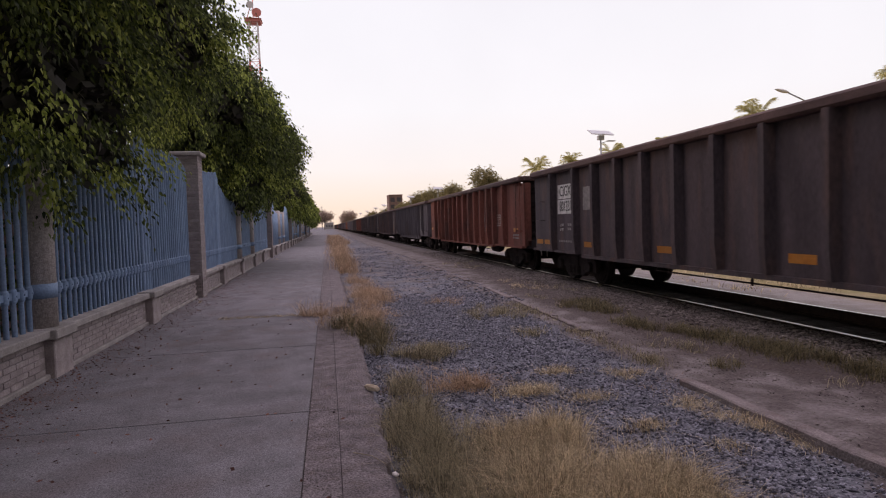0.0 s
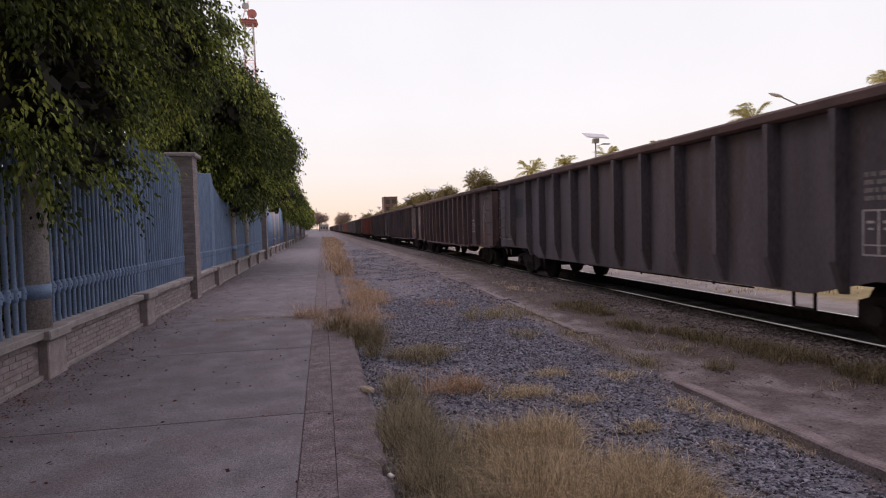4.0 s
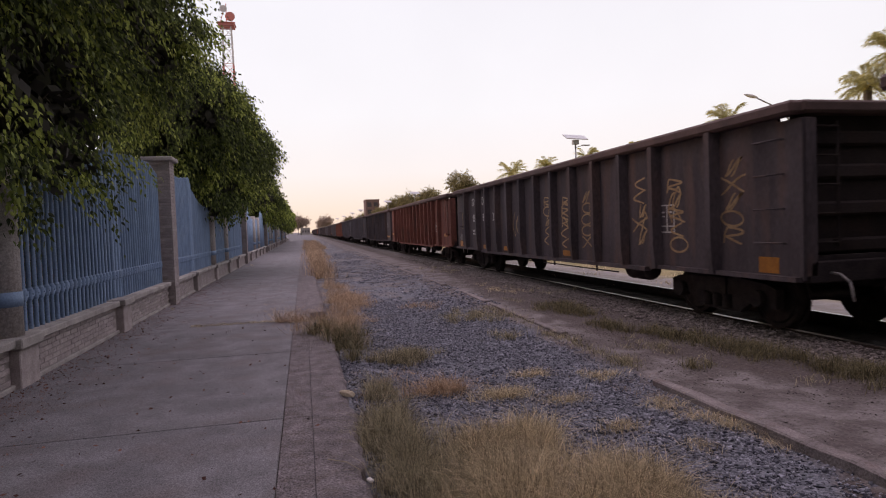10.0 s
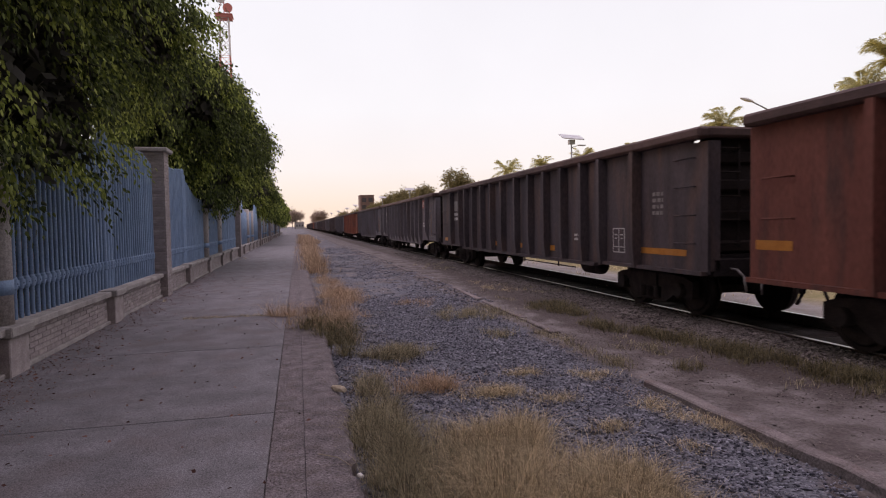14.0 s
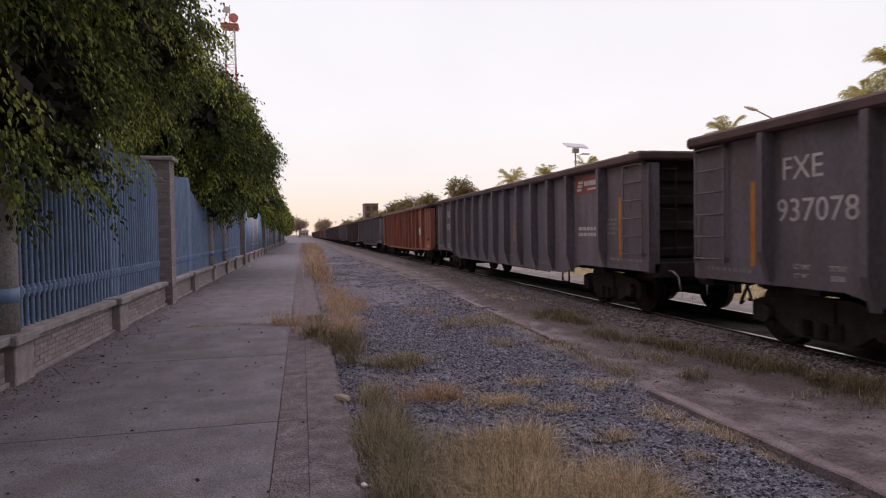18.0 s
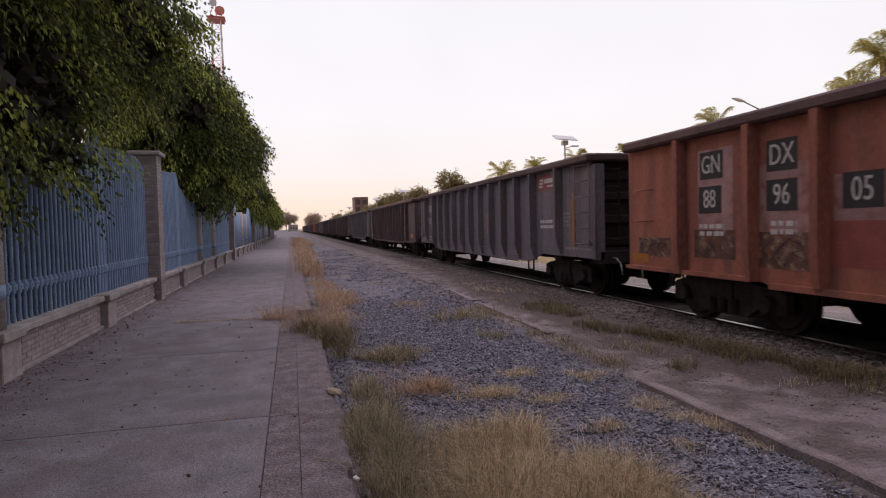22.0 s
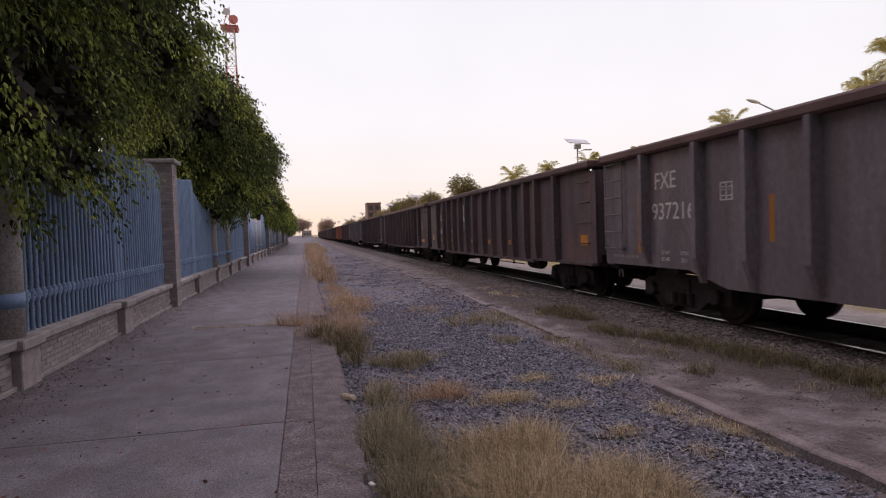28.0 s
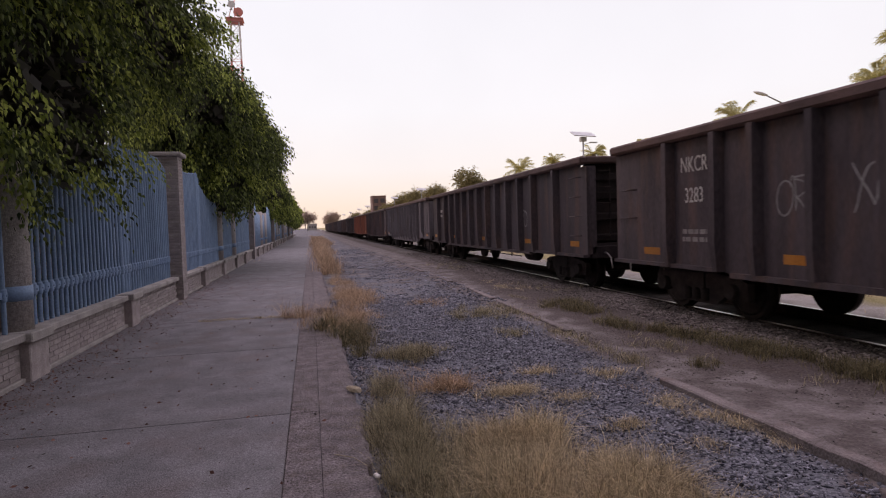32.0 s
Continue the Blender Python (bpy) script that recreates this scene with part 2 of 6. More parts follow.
M = {
    "slab": mat("slab_concrete", (0.150, 0.142, 0.152), (0.212, 0.202, 0.215), 3.0, 0.9, 0.4, 110, stain=(0.15, 0.118, 0.118), stain_scale=1.6, stain_amount=0.6, vary=0.07, grain=0.5),
    "kerb": mat("rough_concrete", (0.135, 0.114, 0.118), (0.228, 0.195, 0.2), 6, 0.95, 0.9, 70, stain=(0.15, 0.12, 0.115), stain_scale=9, stain_amount=0.8, vary=0.06, grain=0.6),
    "old_kerb": mat("old_pink_concrete", (0.17, 0.143, 0.14), (0.25, 0.212, 0.207), 5, 0.95, 0.6, 60, stain=(0.16, 0.11, 0.10), stain_scale=4, stain_amount=0.7, grain=0.3),
    "brick": mat("pale_brick", (0.31, 0.262, 0.26), (0.41, 0.352, 0.345), 7, 0.9, 0.35, 60, stain=(0.25, 0.213, 0.2), stain_scale=2, vary=0.14),
    "mortar": mat("mortar", (0.285, 0.246, 0.238), (0.36, 0.312, 0.302), 9, 0.95, 0.3, 70),
    "cap": mat("cap_concrete", (0.312, 0.288, 0.276), (0.432, 0.396, 0.378), 3, 0.9, 0.4, 60, stain=(0.168, 0.144, 0.132), stain_scale=2.5, vary=0.06),
    "column": mat("speckled_render", (0.36, 0.318, 0.3), (0.552, 0.504, 0.48), 34, 0.9, 0.6, 80, vary=0.05),
    "blue": mat("blue_paint", (0.16, 0.265, 0.40), (0.21, 0.335, 0.49), 3, 0.6, 0.06, 50, stain=(0.23, 0.32, 0.43), stain_scale=2.2, stain_amount=0.4, vary=0.1),
    "bolt": plain("blue_bolt", (0.06, 0.11, 0.2), 0.5),
    "steel": mat("rail_steel", (0.05, 0.038, 0.034), (0.08, 0.06, 0.052), 8, 0.7, 0.2, 60, 0.4, spec=0.06),
    "railtop": mat("polished_rail", (0.55, 0.53, 0.52), (0.66, 0.64, 0.62), 3, 0.28, 0.02, 60, 1.0, vary=0.02),
    "tie": mat("old_tie_wood", (0.045, 0.036, 0.034), (0.075, 0.06, 0.055), 5, 0.95, 0.5, 40, stretch=(1, 6, 6), spec=0.06),
    "under": mat("underframe_grime", (0.036, 0.029, 0.031), (0.052, 0.042, 0.043), 5, 0.85, 0.3, 40, spec=0.06),
    "truck": mat("cast_truck_steel", (0.036, 0.029, 0.03), (0.055, 0.044, 0.044), 6, 0.8, 0.4, 40, spec=0.06),
    "wheel": mat("wheel_steel", (0.036, 0.029, 0.029), (0.056, 0.044, 0.043), 8, 0.6, 0.2, 40, 0.5, spec=0.06),
    # wagon ends: their shade is put into this dark colour, with rusty blotches
    "end": mat("wagon_end_shade_tone", (0.028, 0.022, 0.022), (0.042, 0.033, 0.032), 2, 0.85, 0.2, 40, stain=(0.045, 0.03, 0.026), stain_scale=1.5, stain_amount=0.6, spec=0.06),
    "rim": mat("rusty_top_chord", (0.078, 0.046, 0.043), (0.115, 0.067, 0.061), 2.2, 0.8, 0.2, 40, stain=(0.0526, 0.03, 0.027), stain_scale=1.5, vary=0.08),
    "white": mat("worn_white_paint", (0.45, 0.43, 0.41), (0.62, 0.60, 0.58), 5, 0.7, 0.05, 40, stain=(0.2, 0.18, 0.17), stain_scale=7, stain_amount=0.5),
    "letter": mat("faded_white_lettering", (0.42, 0.40, 0.39), (0.52, 0.50, 0.48), 5, 0.7, 0.05, 40, vary=0.05),
    "smudge": mat("faint_small_lettering", (0.16, 0.15, 0.145), (0.24, 0.22, 0.215), 12, 0.7, 0.05, 40, vary=0.1),
    "black": plain("black_lettering", (0.03, 0.028, 0.028), 0.7),
    "orange": mat("orange_reflector", (0.36, 0.125, 0.018), (0.48, 0.18, 0.03), 5, 0.5, 0.03, 40, stain=(0.28, 0.11, 0.03), stain_scale=5, vary=0.2),
    "chalk": mat("chalk_white_spray", (0.17, 0.165, 0.165), (0.27, 0.26, 0.26), 7, 0.8, 0.02, 40, vary=0.2),
    "yspray": mat("faded_orange_spray", (0.26, 0.16, 0.085), (0.38, 0.25, 0.14), 7, 0.8, 0.02, 40, vary=0.15),
    "red_panel": mat("dull_red_panel", (0.22, 0.055, 0.045), (0.28, 0.07, 0.06), 4, 0.6, 0.03, 40),
    "mauve": mat("dusty_mauve_repaint", (0.27, 0.15, 0.145), (0.34, 0.19, 0.18), 3, 0.7, 0.04, 40, stain=(0.2, 0.08, 0.06), stain_scale=5, stain_amount=0.9),
    "scuff": mat("scuffed_dark_rust", (0.07, 0.04, 0.034), (0.16, 0.07, 0.05), 6, 0.8, 0.1, 40, stain=(0.3, 0.2, 0.13), stain_scale=8, stain_amount=0.9),
    "teal": plain("teal_patch", (0.10, 0.22, 0.24)),
    "navy": plain("navy_patch", (0.03, 0.03, 0.038)),
    "grey_steel": plain("galvanised_steel", (0.38, 0.38, 0.39), 0.45, 0.6),
    # panel made pale: the brightness of its lit face is in the colour
    "solar": plain("solar_glass", (0.52, 0.52, 0.54), 0.3),
    # tower red and white lightened: distance haze is put into the colours
    "tower_red": plain("tower_red_hazed", (0.78, 0.26, 0.22)),
    "tower_white": plain("tower_white_hazed", (0.85, 0.82, 0.82)),
    "lever": plain("worn_pale_steel", (0.30, 0.28, 0.28), 0.5, 0.3),
    "bird": plain("grey_feathers", (0.30, 0.28, 0.27), 0.8),
    "dish": plain("dish_white", (0.72, 0.68, 0.65)),
    "bark": mat("grey_bark", (0.09, 0.075, 0.065), (0.15, 0.125, 0.11), 8, 0.95, 0.7, 30, stretch=(1, 1, 0.3)),
    "palm_bark": mat("palm_bark", (0.14, 0.11, 0.09), (0.22, 0.18, 0.15), 10, 0.95, 0.7, 20, stretch=(1, 1, 4)),
    "ficus": leaf_mat("ficus_leaves", (0.048, 0.062, 0.032), (0.165, 0.22, 0.065), 0.2),
    # darker copy of the ficus leaf: the crown's inner shade is in the colour
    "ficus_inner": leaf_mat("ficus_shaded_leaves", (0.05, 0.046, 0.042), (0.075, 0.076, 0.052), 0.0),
    # brighter copy of the ficus leaf: light on the clusters is in the colour
    "ficus_tip": leaf_mat("ficus_lit_tone_leaves", (0.18, 0.24, 0.055), (0.50, 0.57, 0.16), 0.3),
    # trees beyond the railway: warm sunlight is put into the leaf colour
    "far_leaf": leaf_mat("tree_leaves_sunlit", (0.15, 0.13, 0.06), (0.36, 0.29, 0.14), 0.4),
    # far-end trees: distance haze is put into the pale brown leaf colour
    "haze_leaf": leaf_mat("hazed_brown_leaves", (0.36, 0.27, 0.22), (0.62, 0.49, 0.41), 0.4),
    "palm_leaf": leaf_mat("palm_fronds", (0.34, 0.32, 0.13), (0.75, 0.66, 0.30), 0.55),
    "straw": leaf_mat("dry_straw_grass", (0.21, 0.16, 0.10), (0.95, 0.78, 0.53), 0.45),
    "olive": leaf_mat("half_green_grass", (0.12, 0.108, 0.072), (0.60, 0.51, 0.34), 0.38),
    "russet": leaf_mat("russet_dry_weeds", (0.27, 0.175, 0.115), (0.74, 0.52, 0.35), 0.4),
    "weed": leaf_mat("green_weeds", (0.085, 0.075, 0.045), (0.30, 0.25, 0.14), 0.25),
    "soil_fill": mat("joint_dirt", (0.06, 0.05, 0.045), (0.11, 0.09, 0.08), 20, 0.95, 0.3, 70),
    "gravel": leaf_mat("blue_grey_gravel", (0.045, 0.048, 0.064), (0.33, 0.335, 0.385), 0.0),
    "ballast": leaf_mat("brown_ballast", (0.085, 0.07, 0.066), (0.30, 0.255, 0.24), 0.0),
    "litter": leaf_mat("fallen_leaves", (0.11, 0.05, 0.042), (0.27, 0.12, 0.09), 0.0),
    "tan_stone": mat("tan_stone", (0.36, 0.29, 0.21), (0.50, 0.42, 0.32), 20, 0.9, 0.4, 60),
    "building": mat("brown_facade", (0.20, 0.12, 0.11), (0.26, 0.16, 0.14), 1, 0.9, 0.1, 8),
    "window": plain("dark_window", (0.08, 0.07, 0.08), 0.2),
    "pale_wall": mat("pale_wall", (0.42, 0.38, 0.36), (0.52, 0.48, 0.46), 1, 0.9, 0.1, 8),
}
CAR_PAINT = {}


def car_paint(key):
    """Weathered paint of the wagons: base, streaks running down, rust blotches."""
    if key not in CAR_PAINT:
        a, b, s = {
            "black": ((0.0604, 0.0489, 0.0544), (0.0955, 0.0766, 0.0831), (0.1153, 0.0766, 0.0703)),
            "brown": ((0.0788, 0.0593, 0.0643), (0.1230, 0.0905, 0.0933), (0.1498, 0.0890, 0.0804)),
            "red": ((0.1613, 0.0573, 0.0465), (0.2255, 0.0820, 0.0628), (0.1025, 0.0547, 0.0478)),
            "rust": ((0.2772, 0.0974, 0.0706), (0.3612, 0.1344, 0.0941), (0.1932, 0.0907, 0.0739)),
            "grey": ((0.1310, 0.1158, 0.1272), (0.1759, 0.1534, 0.1679), (0.1365, 0.1100, 0.1118)),
            "slate": ((0.0892, 0.0791, 0.0908), (0.1286, 0.1129, 0.1274), (0.1044, 0.0814, 0.0798)),
        }[key]
        CAR_PAINT[key] = mat("wagon_paint_" + key, a, b, 1.1, 0.72, 0.08, 30, stain=s, stain_scale=1.6, stain_amount=0.95, stretch=(1, 2.2, 0.4), vary=0.06, spec=0.12, grain=0.22)
    return CAR_PAINT[key]

# ---------------------------------------------------------------- mesh helpers
BOX = ((0, 3, 2, 1), (4, 5, 6, 7), (0, 1, 5, 4), (1, 2, 6, 5), (2, 3, 7, 6), (3, 0, 4, 7))


def box(bm, x0, x1, y0, y1, z0, z1):
    v = [bm.verts.new(p) for p in ((x0, y0, z0), (x1, y0, z0), (x1, y1, z0), (x0, y1, z0), (x0, y0, z1), (x1, y0, z1), (x1, y1, z1), (x0, y1, z1))]
    for f in BOX:
        bm.faces.new([v[i] for i in f])
    return v


def boxes(*rows, bevel=0.0):
    bm = bmesh.new()
    for r in rows:
        box(bm, *r)
    if bevel:
        bmesh.ops.bevel(bm, geom=bm.edges[:], offset=bevel, segments=1, affect="EDGES")
    return bm


def tube(bm, a, b, r, seg=8, r2=None, caps=True):
    a, b = Vector(a), Vector(b)
    q = (b - a).to_track_quat("Z", "Y")
    rings = []
    for p, rad in ((a, r), (b, r if r2 is None else r2)):
        rings.append([bm.verts.new(p + q @ Vector((math.cos(2 * math.pi * i / seg) * rad, math.sin(2 * math.pi * i / seg) * rad, 0))) for i in range(seg)])
    for i in range(seg):
        j = (i + 1) % seg
        f = bm.faces.new((rings[0][i], rings[0][j], rings[1][j], rings[1][i]))
        f.smooth = seg > 5
    if caps:
        bm.faces.new(rings[0][::-1])
        bm.faces.new(rings[1])
    return bm


def tubes(*rows, seg=8):
    bm = bmesh.new()
    for a, b, *r in rows:
        tube(bm, a, b, r[0], seg, r[-1])
    return bm


def prism(profile, x0, x1):
    """An outline of (y, z) points drawn out along x."""
    bm = bmesh.new()
    a = [bm.verts.new((x0, y, z)) for y, z in profile]
    b = [bm.verts.new((x1, y, z)) for y, z in profile]
    n = len(a)
    bm.faces.new(a[::-1])
    bm.faces.new(b)
    for i in range(n):
        bm.faces.new((a[i], a[(i + 1) % n], b[(i + 1) % n], b[i]))
    bmesh.ops.recalc_face_normals(bm, faces=bm.faces[:])
    return bm


def mesh_of(name, bm, material):
    me = bpy.data.meshes.new(name)
    bm.to_mesh(me)
    bm.free()
    me.materials.append(material)
    return me


def part(name, data, material, parent, label="", m=None):
    """One mesh object under a thing or a part; data is a bmesh or a shared mesh."""
    me = data if isinstance(data, bpy.types.Mesh) else mesh_of(name, data, material)
    ob = new(name, me)
    ob.parent = parent
    if m is not None:
        ob.matrix_basis = m
    if label:
        ob["label"] = label
    return ob


def thing(name, label, category, m=None, group="", kind="", data=None, material=None):
    me = None
    if data is not None:
        me = data if isinstance(data, bpy.types.Mesh) else mesh_of(name, data, material)
    ob = new(name, me)
    if m is not None:
        ob.matrix_basis = m
    return tagged(ob, label, category, group, kind)


def raw_mesh(name, verts, faces, material, smooth=False):
    """verts: n x 3 array; faces: m x k array of indices."""
    verts, faces = np.asarray(verts, np.float32), np.asarray(faces, np.int32)
    me = bpy.data.meshes.new(name)
    me.vertices.add(len(verts))
    me.vertices.foreach_set("co", verts.ravel())
    k = faces.shape[1]
    me.loops.add(faces.size)
    me.loops.foreach_set("vertex_index", faces.ravel())
    me.polygons.add(len(faces))
    me.polygons.foreach_set("loop_start", np.arange(0, faces.size, k, dtype=np.int32))
    me.polygons.foreach_set("loop_total", np.full(len(faces), k, dtype=np.int32))
    me.update(calc_edges=True)
    me.materials.append(material)
    if smooth:
        me.polygons.foreach_set("use_smooth", np.ones(len(faces), dtype=bool))
    return me


def unit(v):
    return v / np.maximum(np.linalg.norm(v, axis=-1, keepdims=True), 1e-9)


def leaves(rng, base, axis, length, width, droop=0.0):
    """Pointed leaves, one quad each, from base points along axes."""
    n = len(base)
    axis = unit(axis)
    side = unit(np.cross(axis, rng.normal(size=(n, 3))))
    ln, wd = (length * rng.uniform(0.7, 1.3, n))[:, None], (width * rng.uniform(0.7, 1.3, n))[:, None]
    mid = base + axis * ln * 0.45
    v = np.stack([base, mid + side * wd / 2, base + axis * ln + np.array((0, 0, -droop)) * ln, mid - side * wd / 2], 1).reshape(-1, 3)
    return v, np.arange(4 * n).reshape(n, 4)


def blades(rng, root, height, width, lean):
    """Grass blades: a bent strip of a quad and a tip each."""
    n = len(root)
    a = rng.uniform(0, 2 * math.pi, n)
    d = np.stack([np.cos(a), np.sin(a), np.zeros(n)], 1)
    s = np.stack([-np.sin(a + rng.normal(0, 0.6, n)), np.cos(a), np.zeros(n)], 1) * (width / 2)
    h = (height * rng.uniform(0.3, 1.25, n))[:, None]
    k = (lean * rng.uniform(0.05, 1.4, n))[:, None]
    up = np.array((0, 0, 1.0))
    mid = root + up * h * 0.55 + d * h * k * 0.35
    tip = root + up * h * (1 - 0.25 * k) + d * h * k
    v = np.stack([root - s, root + s, mid + s * 0.7, mid - s * 0.7, tip], 1).reshape(-1, 3)
    b = np.arange(n)[:, None] * 5
    f = np.concatenate([b + np.array((0, 1, 2)), b + np.array((0, 2, 3)), b + np.array((3, 2, 4))], 0)
    return v, f


def stones(rng, places, size, flat=0.6):
    """Angular stones: a squashed, jittered octahedron with cut corners each."""
    base = np.array([(1, 0, 0), (-1, 0, 0), (0, 1, 0), (0, -1, 0), (0, 0, 1), (0, 0, -1)], float)
    tri = np.array([(0, 2, 4), (2, 1, 4), (1, 3, 4), (3, 0, 4), (2, 0, 5), (1, 2, 5), (3, 1, 5), (0, 3, 5)])
    n = len(places)
    v = base[None] * rng.uniform(0.6, 1.25, (n, 6, 1)) + rng.normal(0, 0.22, (n, 6, 3))
    v *= np.stack([rng.uniform(0.7, 1.3, n), rng.uniform(0.5, 1.0, n), rng.uniform(0.4, 0.9, n) * flat], 1)[:, None]
    a, t = rng.uniform(0, 6.28, n), rng.normal(0, 0.35, n)
    ca, sa, ct, st = np.cos(a), np.sin(a), np.cos(t), np.sin(t)
    x, y, z = v[..., 0], v[..., 1], v[..., 2]
    y, z = y * ct[:, None] - z * st[:, None], y * st[:, None] + z * ct[:, None]
    x, y = x * ca[:, None] - y * sa[:, None], x * sa[:, None] + y * ca[:, None]
    v = np.stack([x, y, z], -1) * (size * rng.lognormal(0, 0.28, n))[:, None, None] * 0.5 + places[:, None]
    return v.reshape(-1, 3), (np.arange(n)[:, None, None] * 6 + tri[None]).reshape(-1, 3)


def smooth_noise(x, y, seed=0):
    """Cheap smooth noise of two arrays, about -1 to 1."""
    r = np.random.default_rng(seed)
    s = 0
    for k in range(7):
        a, f, p = r.uniform(0, 6.28), 1.6 ** k * 0.22, r.uniform(0, 6.28, 2)
        s = s + np.sin((x * math.cos(a) + y * math.sin(a)) * f * 6.28 + p[0]) * np.sin((y * math.cos(a) - x * math.sin(a)) * f * 4.4 + p[1]) * 0.8 ** k
    return s / 1.9

# ---------------------------------------------------------------- ground: one sheet to the horizon
def ground_height(x, y):
    """Height of the earth by distance across the track: low at the pavement, a trodden path, the ballast bed, a road beyond."""
    xs = [-60, -3.2, 0.3, 0.6, 2.6, 3.3, 3.6, 4.6, 5.2, 5.75, 6.33, 6.45, 8.3, 8.7, 9.4, 10.5, 14, 60]
    zs = [-0.15, -0.15, -0.15, -0.13, -0.11, -0.10, -0.06, -0.07, -0.05, -0.04, -0.035, -0.17, -0.17, -0.10, -0.16, -0.12, 0.0, 0.2]
    z = np.interp(x, xs, zs)
    near = np.exp(-((np.abs(x - 7.1) < 0.9) * 9.0)) * (x > 0.5) * np.exp(-np.maximum(y - 60, 0) / 40)
    return z + 0.022 * smooth_noise(x * 0.9, y * 0.9, 3) * near + 0.012 * smooth_noise(x * 3, y * 3, 4) * near


gx = np.unique(np.concatenate([np.arange(-4, 14, 0.125), np.array([-2500, -900, -300, -120, -60, -30, -15, -8, 16, 19, 24, 32, 45, 70, 120, 300, 900, 2500.0])]))
gy = np.unique(np.concatenate([np.arange(-4, 24, 0.16), np.arange(24, 70, 0.7), np.array([-900, -200, -60, -20, -10, 80, 95, 120, 160, 220, 320, 500, 900, 1800, 4000.0])]))
GX, GY = np.meshgrid(gx, gy)
GZ = ground_height(GX, GY)
nx, ny = len(gx), len(gy)
idx = np.arange(nx * ny).reshape(ny, nx)
gf = np.stack([idx[:-1, :-1], idx[:-1, 1:], idx[1:, 1:], idx[1:, :-1]], -1).reshape(-1, 4)


def ground_material():
    m = bpy.data.materials.new("ground_earth_and_gravel")
    m.use_nodes = True
    n, l = m.node_tree.nodes, m.node_tree.links
    b = n["Principled BSDF"]
    b.inputs["Roughness"].default_value = 0.95
    b.inputs["Specular IOR Level"].default_value = 0.2
    tc, sp = n.new("ShaderNodeTexCoord"), n.new("ShaderNodeSeparateXYZ")
    l.new(tc.outputs["Object"], sp.inputs[0])

    def noise_node(scale, detail=5):
        t = n.new("ShaderNodeTexNoise")
        t.inputs["Scale"].default_value, t.inputs["Detail"].default_value = scale, detail
        l.new(tc.outputs["Object"], t.inputs["Vector"])
        return t.outputs[0]

    def ramp(src, lo, hi, c0=(0, 0, 0), c1=(1, 1, 1)):
        r = n.new("ShaderNodeValToRGB")
        r.color_ramp.elements[0].position, r.color_ramp.elements[1].position = lo, hi
        r.color_ramp.elements[0].color, r.color_ramp.elements[1].color = (*c0, 1), (*c1, 1)
        l.new(src, r.inputs[0])
        return r.outputs[0]

    def mix(fac, a, c):
        x = n.new("ShaderNodeMixRGB")
        l.new(fac, x.inputs[0])
        l.new(a, x.inputs[1])
        l.new(c, x.inputs[2])
        return x.outputs[0]

    wob, mid, grain = noise_node(0.55), noise_node(2.2), noise_node(38, 3)
    vor = n.new("ShaderNodeTexVoronoi")
    vor.inputs["Scale"].default_value = 19
    l.new(tc.outputs["Object"], vor.inputs["Vector"])
    sh = n.new("ShaderNodeMath")
    sh.operation = "MULTIPLY_ADD"
    sh.inputs[1].default_value = 1.5
    l.new(wob, sh.inputs[0])
    l.new(sp.outputs[0], sh.inputs[2])
    off = n.new("ShaderNodeMath")
    off.operation = "ADD"
    off.inputs[1].default_value = -0.75
    l.new(sh.outputs[0], off.inputs[0])

    def zone(edge, soft, src=None):
        r = n.new("ShaderNodeMapRange")
        r.inputs["From Min"].default_value, r.inputs["From Max"].default_value = edge - soft, edge + soft
        l.new(src or off.outputs[0], r.inputs["Value"])
        return r.outputs[0]

    def calc(op, a, c):
        x = n.new("ShaderNodeMath")
        x.operation = op
        for k, q in enumerate((a, c)):
            if isinstance(q, float):
                x.inputs[k].default_value = q
            else:
                l.new(q, x.inputs[k])
        return x.outputs[0]

    gravel = mix(ramp(vor.outputs["Color"], 0.1, 0.9), ramp(grain, 0.3, 0.7, (0.085, 0.092, 0.112), (0.16, 0.167, 0.19)), ramp(grain, 0.3, 0.7, (0.15, 0.157, 0.18), (0.27, 0.275, 0.31)))
    dirt = mix(ramp(mid, 0.42, 0.6), ramp(grain, 0.3, 0.7, (0.10, 0.082, 0.078), (0.155, 0.128, 0.122)), ramp(grain, 0.3, 0.7, (0.19, 0.166, 0.162), (0.275, 0.243, 0.238)))
    soil = ramp(grain, 0.3, 0.7, (0.075, 0.058, 0.053), (0.14, 0.112, 0.103))
    # between the rails: dark grime, with the train's shadow put into the colour
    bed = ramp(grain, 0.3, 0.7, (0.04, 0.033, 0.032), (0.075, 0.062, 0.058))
    pale = mix(ramp(mid, 0.4, 0.6), ramp(grain, 0.3, 0.7, (0.35, 0.315, 0.3), (0.45, 0.41, 0.385)), ramp(grain, 0.3, 0.7, (0.28, 0.245, 0.228), (0.385, 0.35, 0.32)))
    straw = mix(ramp(mid, 0.4, 0.6), ramp(grain, 0.3, 0.7, (0.336, 0.252, 0.126), (0.462, 0.364, 0.196)), ramp(grain, 0.3, 0.7, (0.21, 0.182, 0.084), (0.364, 0.308, 0.154)))
    # the trodden pale path: narrow between the grass, wider close by and far on
    wide = calc("ADD", calc("MULTIPLY", zone(5.3, -1.3, sp.outputs[1]), 0.95), calc("MULTIPLY", zone(16.5, 4.0, sp.outputs[1]), 0.75))
    small = calc("MULTIPLY", calc("SUBTRACT", noise_node(1.7), 0.5), 0.7)
    from_left = calc("ADD", calc("SUBTRACT", sp.outputs[0], 3.42), small)
